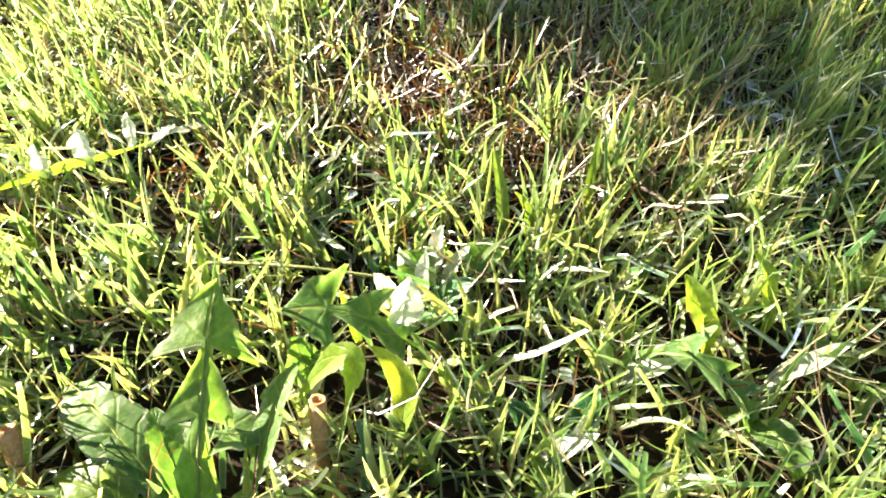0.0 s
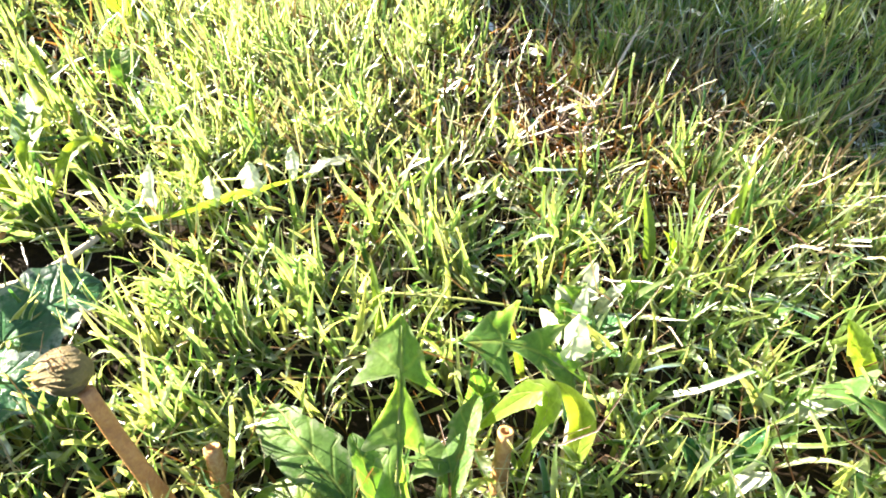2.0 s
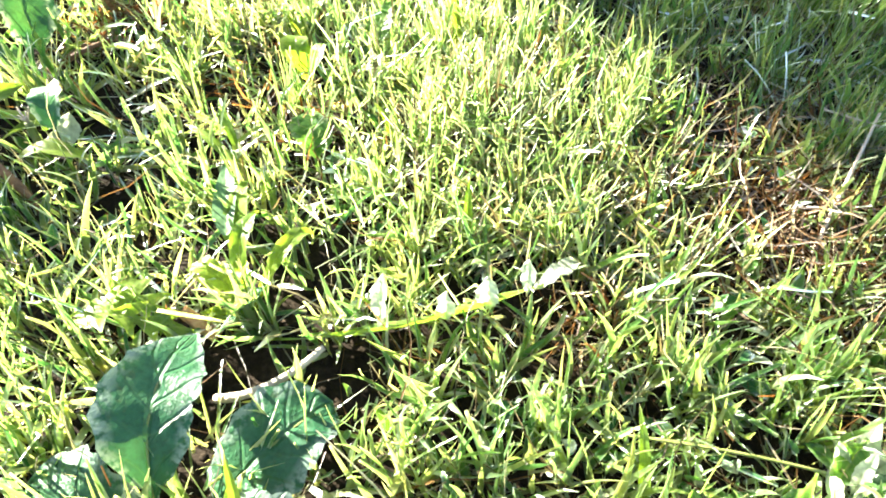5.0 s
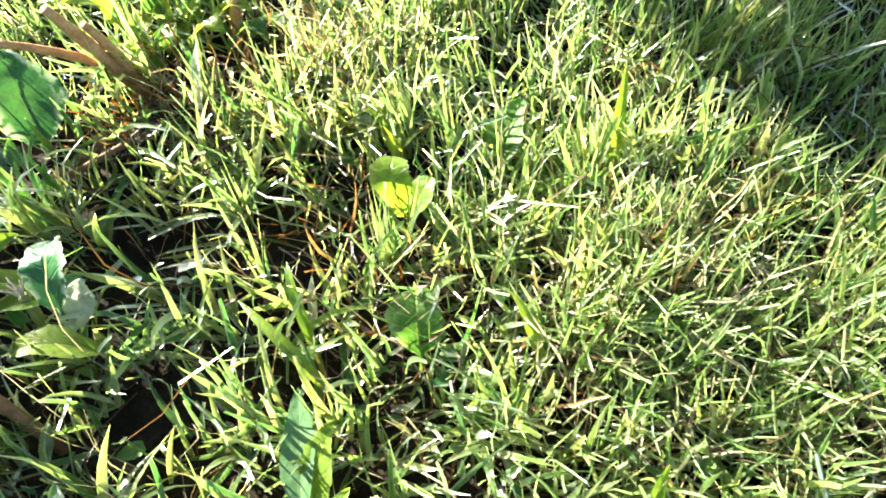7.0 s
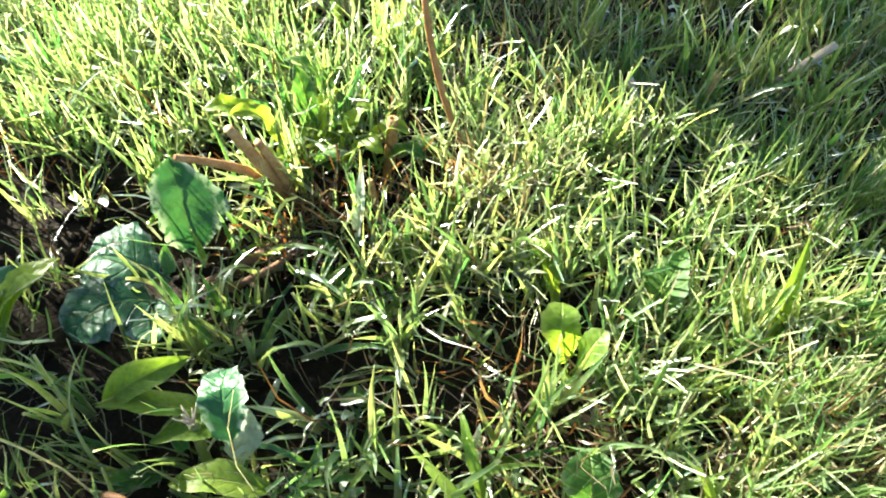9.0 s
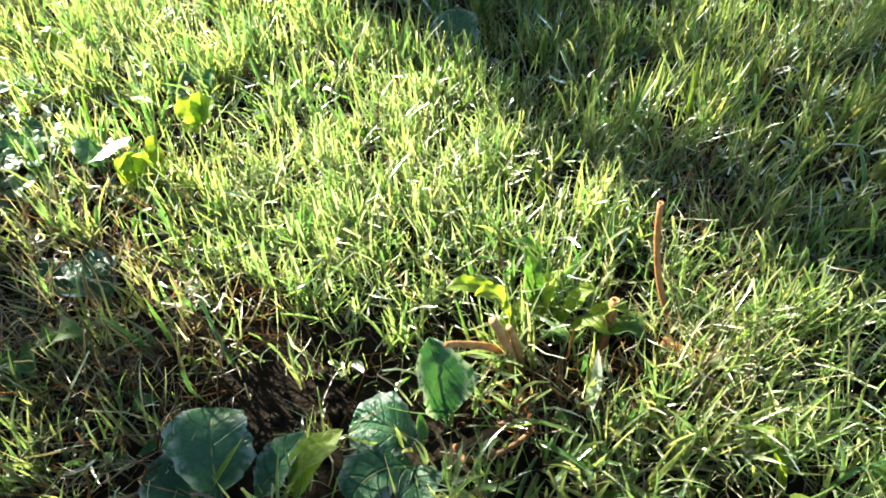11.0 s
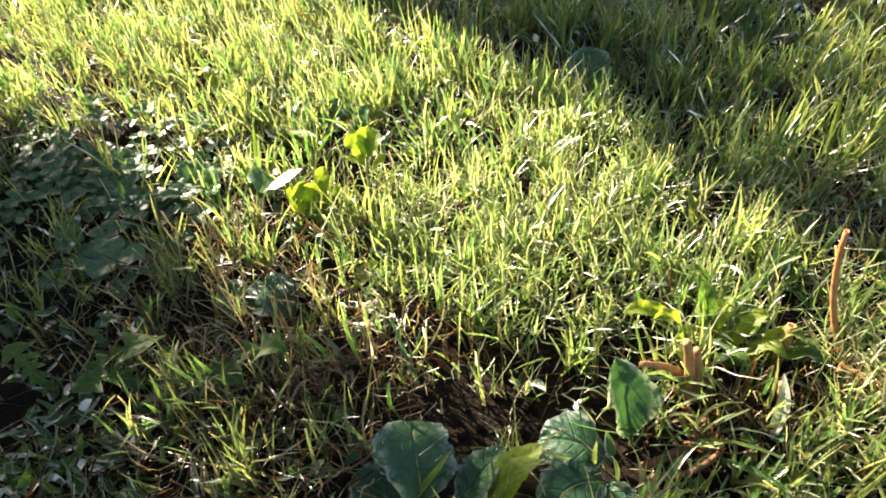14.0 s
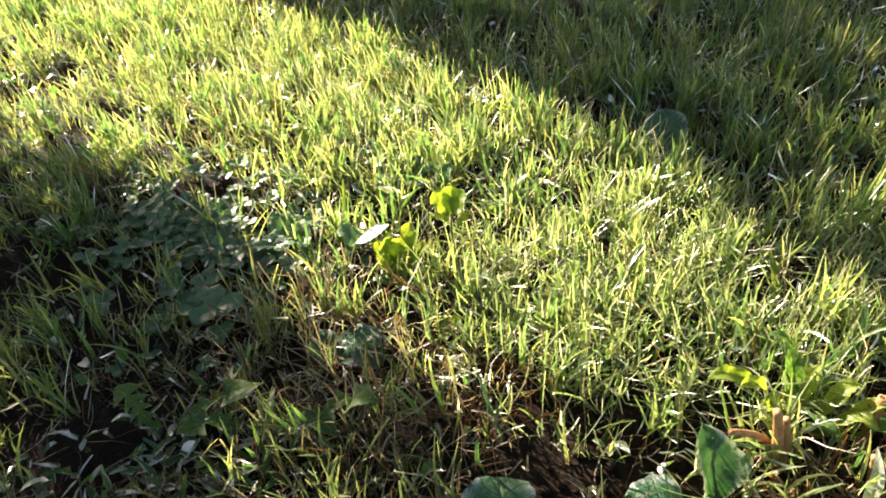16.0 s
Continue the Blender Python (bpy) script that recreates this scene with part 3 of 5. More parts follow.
litter("dead_grass_litter", 2600, 21, STRAW, "pale straw-coloured dead grass lying between the blades", 0.75, wide=(0.0004, 0.0013), wind=1.2)
litter("rotten_thatch_litter", 6500, 22, BROWN, "brown rotting thatch matted on the soil", 0.8, wide=(0.0004, 0.0014), high=0.006, wind=2.2)
litter("low_shoots", 7000, 25, GRASS, "short young grass shoots low in the turf", 0.1, None, (0.008, 0.022), (0.0007, 0.0018), 0.003)
litter("wiry_straw", 2400, 26, STRAW, "thin wiry dry grass stems standing in the turf", 0.15, None, (0.016, 0.042), (0.0003, 0.0006), 0.006)
litter("grass_clippings", 1500, 27, GRASS, "short bits of cut grass caught in the turf", 0.6, None, (0.004, 0.011), (0.0008, 0.002), 0.02)
# Fine strands that paint the brightest sunlit spots of turf paler.
litter("bleached_strands", 6400, 28, PALE_SUNLIT, "fine pale grass strands, strong sunlight put into their colour", 0.25,
       [(-0.45, 0.47, 0.06), (-0.4, 0.5, 0.05), (-0.5, 0.43, 0.04), (-0.47, 0.55, 0.06), (-0.55, 0.55, 0.07), (-0.3, 0.43, 0.04), (-0.2, 0.41, 0.05), (-0.8, 0.66, 0.08), (-0.92, 0.63, 0.07), (-0.74, 0.61, 0.05), (-0.56, 0.47, 0.04), (-0.13, 0.32, 0.05), (-0.17, 0.33, 0.035), (-0.15, 0.29, 0.035)],
       (0.02, 0.042), (0.0007, 0.0018), 0.006, 0.9, True)
litter("coarse_blades", 2300, 29, COARSE, "coarse blue-green grass blades, broad and glossy", 0.35, None, (0.018, 0.042), (0.0018, 0.0038), 0.006, 0.6)


def tall_tufts(name, count, seed, mat, label, reach, wide):
    """Taller tufts that stand out of the lawn with gaps between them."""
    rng = np.random.default_rng(seed)
    rows = []
    while count:
        x, y = rng.uniform(-1.6, reach), rng.uniform(-0.02, 1.12)
        if not in_view(x, y) or kept_at(x, y) < 0.3 or noise.noise(Vector((x * 20, y * 20, 23))) < -0.05:
            continue
        count -= 1
        near_view = float(np.interp(x, (-0.5, -0.2), (0.0, 1.0)))
        for _ in range(rng.integers(4, 9)):
            rows.append((x + rng.normal(0, 0.003), y + rng.normal(0, 0.003), rng.uniform(-0.003, 0.002), rng.uniform(0, 6.283),
                         rng.uniform(0.03, 0.047), rng.uniform(0.0013 + wide, 0.0024 + wide + 0.001 * near_view), abs(rng.normal(0.1, 0.24)), rng.uniform(-0.1, 0.8),
                         rng.normal(0, 0.9), rng.random() < 0.2, rng.uniform(-0.6, 1.2) if rng.random() < 0.15 else 0.0, rng.normal(0, 0.5)))
    return sow(name, np.array(rows), mat, label, 6)


tall_tufts("grass_tufts", 1400, 37, GRASS, "taller upright tufts of bright green grass in the lawn", 0.36, 0.0)
tall_tufts("coarse_tufts", 420, 38, COARSE, "coarse deep green tufts standing out of the lawn", -0.36, 0.0009)


def low_leaves(count, seed):
    """Small oval leaves of seedlings, low between the blades."""
    rng = np.random.default_rng(seed)
    rows = []
    while len(rows) < count:
        x, y = rng.uniform(-1.6, 0.36), rng.uniform(-0.02, 1.12)
        if not in_view(x, y) or noise.noise(Vector((x * 22, y * 22, 11))) < 0.05 or rng.random() > 2.5 * kept_at(x, y):
            continue
        size = rng.uniform(0.005, 0.013)
        rows.append((x, y, rng.uniform(0.0, 0.012), rng.uniform(0, 6.283), size, size * rng.uniform(0.35, 0.7),
                     rng.normal(0.95, 0.4), rng.uniform(-0.3, 0.8), rng.normal(0, 0.5), 0.0, 0.0, rng.normal(0, 0.3)))
    return sow("low_weed_leaves", np.array(rows), UNDER, "small oval green weed leaves low between the grass blades", 5)


low_leaves(3600, 33)
litter("straw_patch", 2300, 23, STRAW, "patch of pale dry grass stubble in the lawn", 0.45,
       [(-0.165, 0.335, 0.03), (-0.1, 0.26, 0.035), (-0.3, 0.41, 0.02), (0.08, 0.27, 0.035), (0.05, 0.32, 0.03), (0.1, 0.22, 0.03), (-0.66, 0.33, 0.04), (-0.6, 0.31, 0.04), (-0.7, 0.36, 0.03), (-0.88, 0.62, 0.07), (-0.31, 0.525, 0.03)],
       (0.015, 0.04), (0.0007, 0.0018), 0.012)
litter("rusty_patch", 450, 35, RUST, "rusty curled dead grass round the bare soil", 0.75,
       [(-0.042, 0.293, 0.026), (-0.012, 0.275, 0.02), (0.016, 0.243, 0.02), (-0.15, 0.33, 0.014), (-0.1, 0.2, 0.012), (-0.66, 0.33, 0.04), (-0.57, 0.335, 0.03)],
       (0.012, 0.034), (0.0006, 0.0018), 0.012, 2.2)
litter("thatch_tuft", 300, 36, RUST, "rusty dead grass round the dead stalks", 0.6,
       [(-0.385, 0.36, 0.012), (-0.353, 0.384, 0.012), (-0.37, 0.375, 0.012), (-0.33, 0.405, 0.012), (-0.143, 0.342, 0.013), (-0.152, 0.325, 0.012), (-0.26, 0.31, 0.02)],
       (0.012, 0.032), (0.0008, 0.002), 0.012, 1.6)
litter("shaded_weeds", 260, 39, UNDER, "small dull green weed leaves in the shaded thatch", 0.7,
       [(-0.73, 0.235, 0.03), (-0.7, 0.22, 0.03), (-0.68, 0.25, 0.03)], (0.008, 0.018), (0.003, 0.006), 0.01, 0.4)
litter("brown_patch", 1600, 24, BROWN, "patch of rusty brown dead grass in the lawn", 0.7,
       [(0.0, 0.258, 0.025), (0.05, 0.29, 0.03), (-0.03, 0.33, 0.025), (0.043, 0.205, 0.015), (-0.042, 0.293, 0.032), (0.014, 0.241, 0.03), (-0.17, 0.30, 0.02), (-0.72, 0.26, 0.05), (-0.66, 0.31, 0.04), (-0.62, 0.27, 0.05), (-0.57, 0.28, 0.04), (-0.56, 0.33, 0.03), (-0.95, 0.43, 0.02), (-0.32, 0.53, 0.025)],
       (0.012, 0.04), (0.0006, 0.002), 0.014)


def beads(count, seed):
    """Dew in rows along the edges of the blades."""
    rng = np.random.default_rng(seed)
    ball = np.array([(1, 0, 0), (-1, 0, 0), (0, 1, 0), (0, -1, 0), (0, 0, 1), (0, 0, -1)], dtype=float)
    tri = np.array([(0, 2, 4), (2, 1, 4), (1, 3, 4), (3, 0, 4), (2, 0, 5), (1, 2, 5), (3, 1, 5), (0, 3, 5)])
    per = 6
    pick = np.repeat(rng.integers(0, near_blades.shape[0], count // per), per)
    n = len(pick)
    s = rng.uniform(0.25, 1.0, n) * (near_blades.shape[1] - 1) * 0.999
    row = s.astype(int)
    edge = np.repeat(rng.integers(0, 2, count // per) * 2, per)
    f = (s - row)[:, None]
    at = near_blades[pick, row, edge] * (1 - f) + near_blades[pick, row + 1, edge] * f
    size = rng.uniform(0.0001, 0.00028, n)
    verts = (at[:, None, :] + ball[None] * size[:, None, None]).reshape(-1, 3)
    faces = (np.arange(n)[:, None, None] * len(ball) + tri[None]).reshape(-1, 3)
    ob = mesh_from("dew_beads", verts, faces.tolist(), DEW)
    return tagged(ob, "tiny clear dew drops along the edges of the grass blades", "dew", kind="stuff")


beads(54000, 31)


def clods(count, seed):
    rng = np.random.default_rng(seed)
    bm = bmesh.new()
    bmesh.ops.create_icosphere(bm, subdivisions=1, radius=1)
    ball = np.array([v.co[:] for v in bm.verts])
    tri = np.array([[v.index for v in f.verts] for f in bm.faces])
    bm.free()
    verts, faces = [], []
    while len(faces) < count * len(tri):
        cx, cy, r, low = THIN[rng.integers(len(THIN))]
        x, y = rng.normal(cx, r), rng.normal(cy, r)
        s = rng.uniform(0.0012, 0.005)
        b = ball * s * rng.uniform(0.7, 1.25, (len(ball), 1)) * (1, 1, 0.7) + (x, y, relief_at(x, y) + s * 0.2)
        faces += (tri + len(verts)).tolist()
        verts += b.tolist()
    return tagged(mesh_from("soil_crumbs", verts, faces, SOIL), "crumbs of dark soil in the bare spots", "soil", kind="stuff")


clods(700, 41)


# ---- unseen shrubs, added beside the lawn to shade it but for a strip ----
def shrub(side, seed):
    """An unseen leafy shrub, added between the sun and the lawn; side +1 stands beyond the sunlit strip, -1 before it.
    """
    rng = np.random.default_rng(seed)
    far = 2.5 if side > 0 else 2.15

    # The outline is shaped by where the shade on the lawn must end.
    def edge(h):
        q = far - h / math.tan(EL)
        if side > 0:
            return 0.03 + np.interp(q, (-0.1, 0.11, 0.3, 0.45, 0.56, 0.68, 0.8, 1.0, 1.26, 1.6), (0.24, 0.268, 0.3, 0.315, 0.3, 0.33, 0.32, 0.298, 0.257, 0.25))
        return -0.02 + np.interp(q, (-0.3, 0.26, 0.36, 0.47, 0.54, 0.64, 0.74, 0.82, 0.92, 1.02, 1.12, 1.24, 1.6), (-0.14, -0.12, -0.08, -0.01, 0.06, 0.09, 0.08, 0.075, 0.105, 0.03, -0.045, -0.08, -0.1))

    root = ALONG * far + ACROSS * (0.95 if side > 0 else -0.75)
    ob = thing("shrub", root, "unseen leafy shrub, added to cast shade on the lawn", "shrub", "shrubs beside the lawn")
    n = 26000
    h = rng.uniform(0.12, 2.4, n)
    depth = np.abs(rng.normal(0, 0.32, n))
    body = rng.random(n) < 0.5
    depth[body] = rng.uniform(0, 1.5, body.sum())
    c = edge(h) + side * depth + rng.normal(0, 0.008, n)
    c = np.where(side * c < side * edge(h), edge(h), c)
    q = far - h / math.tan(EL)
    clump = np.array([noise.noise(Vector((u * 9, v * 9, 20 * side))) for u, v in zip(q, c)])
    if side > 0:
        thick = np.interp(q, (0.2, 0.4, 0.5, 0.58, 0.64, 0.8), (0.42, 0.36, 0.3, 0.4, 0.8, 1.0))
        thick = np.where((q > 0.46) & (q < 0.57) & (depth > 0.05) & (depth < 0.28), 0.1, thick)
        thick = np.where(depth < np.interp(q, (0.45, 0.52, 0.66, 0.72), (0.07, 0.035, 0.03, 0.07)), np.maximum(thick, 0.6), thick)
        keep = rng.random(n) < thick * np.clip(0.85 + 1.5 * clump, np.interp(q, (0.56, 0.64), (0.1, 0.9)), 1.6)
    else:
        # Stray leaves, placed to dapple the light on the near grass.
        loose = (rng.random(n) < 0.045) & (q > 0.4) & (q < 0.56)
        c = np.where(loose, edge(h) + rng.uniform(0.0, 1.0, n) * np.interp(q, (0.37, 0.42, 0.47, 0.56), (0.14, 0.19, 0.17, 0.06)), c)
        keep = loose | (rng.random(n) < np.interp(q, (0.66, 0.74), (0.5, 0.85)) * np.clip(0.85 + 2.0 * clump, 0.0, 2.0) * np.interp(depth, (0, 0.15), (0.8, 1.15)) * np.interp(q, (0.7, 0.8), (1.0, 1.3)))
    h, c, depth = h[keep], c[keep], depth[keep]
    n = len(h)
    a = far + rng.normal(0, 0.16, n)
    base = a[:, None] * np.array(ALONG)[None] + c[:, None] * np.array(ACROSS)[None]
    base[:, 2] = h + (a - far) * math.tan(EL)
    foliage, _ = blades("foliage", base, rng.uniform(0, 6.283, n), rng.uniform(0.03, 0.05, n), rng.uniform(0.02, 0.034, n),
                        rng.uniform(0.3, 2.2, n), rng.uniform(-0.2, 0.5, n), HEDGE, "small dark green leaves", rng.normal(0, 0.8, n), None, 3, 0.2)
    del foliage["category"]
    foliage["kind"] = "stuff"
    foliage.parent = ob
    foliage.matrix_parent_inverse = ob.matrix_basis.inverted()
    for k in range(7):
        top_h = rng.uniform(1.2, 2.2)
        out = edge(top_h) + side * rng.uniform(0.1, 1.2)
        top = ALONG * (far + rng.normal(0, 0.1)) + ACROSS * float(out) + Vector((0, 0, top_h))
        mid = (root + top) / 2 + Vector((0, 0, 0.25))
        pts = spine(root - Vector((0, 0, 0.02)), top, mid, 10)
        tube(pts, [0.022 - 0.018 * i / 10 for i in range(11)], BARK, ob, "branch", 7, bumpy=0.08)
    return ob


shrub(1, 51)
shrub(-1, 52)


# ---- stalks and stubs ----
def stalk(b, t, radius, mat, label, name="dead_stalk", mid=None, hollow=True, taper=0.85, category="stalk", group="", knots=False):
    ob = thing(name, b, label, category, group)
    pts = spine(b, t, mid, 14)
    rad = [radius * (1 - (1 - taper) * i / 14) * (1.12 if knots and i in (4, 9) else 1) for i in range(15)]
    tube(pts, rad, mat, ob, "stem", 10, hollow=hollow, bumpy=0.05)
    return ob


def frayed(ob, at, d, count, length, mat, seed):
    rng = random.Random(seed)
    for _ in range(count):
        e = Vector(at) + (Vector(d) + Vector((rng.uniform(-0.7, 0.7), rng.uniform(-0.7, 0.7), rng.uniform(-0.2, 0.4)))) * length * rng.uniform(0.6, 1)
        tube(spine(at, e, None, 3), [0.0005, 0.0004, 0.0003, 0.0002], mat, ob, "fibre", 4)


CUT = "cut flower stalks"
stalk((-0.037, 0.078, -0.003), (-0.036, 0.091, 0.031), 0.0031, STEM, "brown cut dandelion stalk, open and dry at the top", group=CUT)
o = stalk((-0.014, 0.087, -0.003), (-0.012, 0.105, 0.029), 0.0026, STEM_PALE, "pale cut stalk with a split end beside a yellow leaf", group=CUT)
frayed(o, (-0.012, 0.105, 0.029), (0, 0.1, 0.6), 3, 0.004, STEM_PALE, 1)
stalk((-0.030, 0.072, -0.003), (-0.0297, 0.074, 0.012), 0.0029, STEM, "short brown stub of a cut stalk", group=CUT)
stalk((-0.126, 0.068, -0.003), (-0.131, 0.083, 0.021), 0.0034, STEM, "straw-coloured stub of a cut stalk, split along", group=CUT)
stalk((-0.3535, 0.414, -0.003), (-0.353, 0.424, 0.031), 0.0031, STEM, "light brown cut stub in sunlit grass", group=CUT)
stalk((-0.317, 0.438, -0.002), (-0.345, 0.446, 0.083), 0.002, STEM_PINK, "tall thin reddish-brown flower stalk without its head", "flower_stalk", (-0.335, 0.443, 0.036), taper=0.75)
stalk((-0.3932, 0.3862, -0.003), (-0.405, 0.3746, 0.057), 0.0034, STEM, "rust-brown dead stalk standing askew, broken at the top", mid=(-0.3985, 0.3815, 0.028), hollow=False, taper=0.6, group=CUT, knots=True)
stalk((-0.3912, 0.3875, -0.003), (-0.3985, 0.382, 0.044), 0.0031, STEM, "rusty stub beside a taller dead stalk", mid=(-0.394, 0.386, 0.022), hollow=False, taper=0.55, group=CUT)
stalk((-0.3975, 0.394, 0.0), (-0.4225, 0.36, 0.05), 0.0027, STEM, "pale brown dead stalk leaning behind a broad leaf", mid=(-0.408, 0.379, 0.027), hollow=False, taper=0.55, group=CUT)
stalk((-0.41, 0.335, 0.0), (-0.385, 0.372, 0.004), 0.0024, STEM_DARK, "crooked brown root-like stalk on bare soil", mid=(-0.39, 0.352, 0.008), group=CUT, knots=True)
stalk((-0.3485, 0.388, -0.003), (-0.354, 0.392, 0.023), 0.0021, STEM, "thin rust-brown stub in thatch beside broad leaves", hollow=False, taper=0.7, group=CUT)
stalk((-0.404, 0.33, 0.004), (-0.376, 0.351, 0.013), 0.0018, STEM_DARK, "brown dead stalk bowed low over thatch", mid=(-0.388, 0.334, 0.014), hollow=False, taper=0.7, group=CUT)
stalk((-0.268, 0.466, 0.001), (-0.259, 0.496, 0.01), 0.0027, STEM_PALE, "grey-pink dead stalk lying on the turf", group=CUT)
stalk((-0.234, 0.477, 0.002), (-0.25, 0.495, 0.022), 0.0025, STEM_PALE, "pale dead stalk leaning in shaded grass", group=CUT)
stalk((-0.213, 0.494, -0.002), (-0.207, 0.507, 0.026), 0.0025, STEM, "dark brown dead stub in shaded grass", group=CUT)
stalk((-0.173, 0.532, 0.003), (-0.15, 0.54, 0.032), 0.0027, STEM_PALE, "pale dead stalk sticking out of the grass", group=CUT)
stalk((-0.325, 0.419, 0.014), (-0.302, 0.413, 0.012), 0.0029, STEM, "light brown dead stalk lying in sunlit grass", group=CUT)
stalk((-0.405, 0.238, 0.0), (-0.352, 0.226, 0.0), 0.0024, STEM_DARK, "brown arched dead stalk over shaded leaves", mid=(-0.38, 0.238, 0.034), hollow=False, group=CUT)
o = stalk((-0.374, 0.262, -0.003), (-0.377, 0.27, 0.024), 0.0022, PETIOLE, "withered small flower with a pale frayed top", "withered_flower", None, False, 0.9, "flower")
frayed(o, (-0.377, 0.27, 0.024), (-0.2, 0.3, 0.8), 12, 0.008, STEM_PALE, 7)
stalk((-0.255, 0.178, 0.002), (-0.27, 0.183, 0.012), 0.0034, STEM, "thick brown stub beside a bare spot", group=CUT)
stalk((-0.697, 0.384, 0.004), (-0.727, 0.469, 0.028), 0.0013, PETIOLE, "long thin straw-green stalk leaning over the grass", "grass_stalk", hollow=False, taper=0.6)
stalk((-0.002, 0.25, 0.008), (0.032, 0.321, 0.033), 0.0011, STEM_PALE, "bleached straw standing out of brown grass", "straw", (0.014, 0.284, 0.022), False, 0.6, "straw")
stalk((0.013, 0.337, 0.02), (0.034, 0.318, 0.028), 0.0007, STEM_PALE, "thin bleached straw crossing another", "straw", None, False, 0.6, "straw")
stalk((-0.246, 0.15, 0.004), (-0.206, 0.172, 0.016), 0.0019, STEM_PALE, "pale root-like straw across a bare spot", "straw", (-0.224, 0.155, 0.012), False, 0.7, "straw")
stalk((-0.10, 0.151, 0.016), (-0.02, 0.146, 0.018), 0.0007, PETIOLE, "thin green straw lying across the grass", "straw", (-0.06, 0.149, 0.02), False, 0.8, "straw")
stalk((-0.235, 0.118, 0.006), (-0.19, 0.098, 0.02), 0.0007, STEM_PALE, "thin bleached straw over broad leaves", "straw", None, False, 0.8, "straw")
stalk((-0.395, 0.508, 0.01), (-0.365, 0.535, 0.022), 0.0006, STEM_PALE, "thin white straw in shaded grass", "straw", None, False, 0.8, "straw")


# ---- the withered dandelion head ----
def dandelion_head():
    ob = thing("dandelion_flower", (-0.1385, 0.0635, 0), "withered closed dandelion head, brown and yellow, on reddish stalk", "flower")
    top = Vector((-0.1535, 0.079, 0.0645))
    tube(spine((-0.1385, 0.0635, -0.003), top, (-0.1467, 0.0708, 0.031), 14), [0.003 - 0.0006 * i / 14 for i in range(15)], STEM_PINK, ob, "stalk", 10, bumpy=0.03)
    axis = Vector((-0.9, -0.38, 0.15)).normalized()
    back = Vector((-0.154, 0.085, 0.0668))
    pts = [back + axis * (0.0145 * k / 9 - 0.001) for k in range(10)]
    tube(pts, [0.0018, 0.004, 0.0053, 0.0058, 0.0058, 0.0054, 0.0049, 0.0044, 0.0037, 0.0028], BUD, ob, "head", 18, bumpy=0.07)
    rng = random.Random(5)
    side = axis.cross(Vector((0, 0, 1))).normalized()
    up = side.cross(axis)
    for k in range(20):
        a = 2 * math.pi * k / 20 + rng.uniform(-0.1, 0.1)
        r = side * math.cos(a) + up * math.sin(a)
        b = back + axis * rng.uniform(0.001, 0.003) + r * 0.0052
        t = back + axis * (0.012 + rng.uniform(-0.003, 0.002)) + r * rng.uniform(0.0035, 0.0048)
        leaf(b, t, 0.0026, BUD, ob, "lance", b.lerp(t, 0.5) + r * 0.0013, fold=0.1, name="sepal", rib=False, seed=k)
    for k in range(34):
        a, q = rng.uniform(0, 6.283), rng.uniform(0.0005, 0.0034)
        r = side * math.cos(a) + up * math.sin(a)
        b = back + axis * 0.0095 + r * q
        leaf(b, b + axis * rng.uniform(0.003, 0.0065) + r * rng.uniform(-0.0008, 0.0014), 0.0013, PETAL if k % 3 else STEM, ob, "lance", name="petal", rib=False, seed=k)
    for k in range(16):
        b = back + axis * rng.uniform(0.004, 0.009) + up * rng.uniform(0.0045, 0.0055) + side * rng.uniform(-0.003, 0.003)
        e = b + up * rng.uniform(0.001, 0.0025) + axis * rng.uniform(-0.001, 0.002) + side * rng.uniform(-0.001, 0.001)
        tube(spine(b, e, None, 3), [0.0003, 0.00025, 0.0002, 0.0001], STEM_PALE if k % 2 else STEM, ob, "bristle", 4)
    for k in range(3):
        r = side * (k - 1) * 0.6 - up
        b = back + axis * (0.003 + 0.003 * k) + r.normalized() * 0.0052
        leaf(b, b - axis * 0.002 - up * 0.0045, 0.0024, PALE_GLINT if k == 1 else BUD, ob, "lance", name="bract", rib=False, seed=k)
    return ob


dandelion_head()

# ---- dandelion plants ----
p = thing("dandelion_plant", (-0.07, 0.058, 0), "dandelion rosette with jagged green leaves, dewy and backlit", "dandelion")
leaf((-0.069, 0.058, 0.012), (-0.073, 0.127, 0.039), 0.031, DANDELION, p, "dandelion", (-0.070, 0.094, 0.036), -20, -0.4, 0.12, 2, "grey-green jagged leaf, folded along its rib")
leaf((-0.088, 0.076, 0.010), (-0.048, 0.083, 0.021), 0.021, DANDELION, p, "dandelion", (-0.07, 0.082, 0.022), 10, 0.2, 0.08, 2)
leaf((-0.074, 0.06, 0.006), (-0.124, 0.102, 0.012), 0.026, DANDELION, p, "shallow", (-0.098, 0.083, 0.02), 12, -0.1, 0.06, 4, "broad toothed leaf")
leaf((-0.082, 0.055, 0.004), (-0.116, 0.071, 0.010), 0.022, YOUNG, p, "shallow", (-0.098, 0.066, 0.016), 0, 0.1, 0.08, 3)
leaf((-0.058, 0.06, 0.004), (-0.046, 0.106, 0.026), 0.016, DANDELION, p, "shallow", (-0.05, 0.085, 0.026), 30, 0.2, 0.05, 3)
leaf((-0.066, 0.058, 0.004), (-0.085, 0.088, 0.028), 0.015, DANDELION, p, "shallow", (-0.077, 0.074, 0.026), -30, 0.2, 0.05, 3)

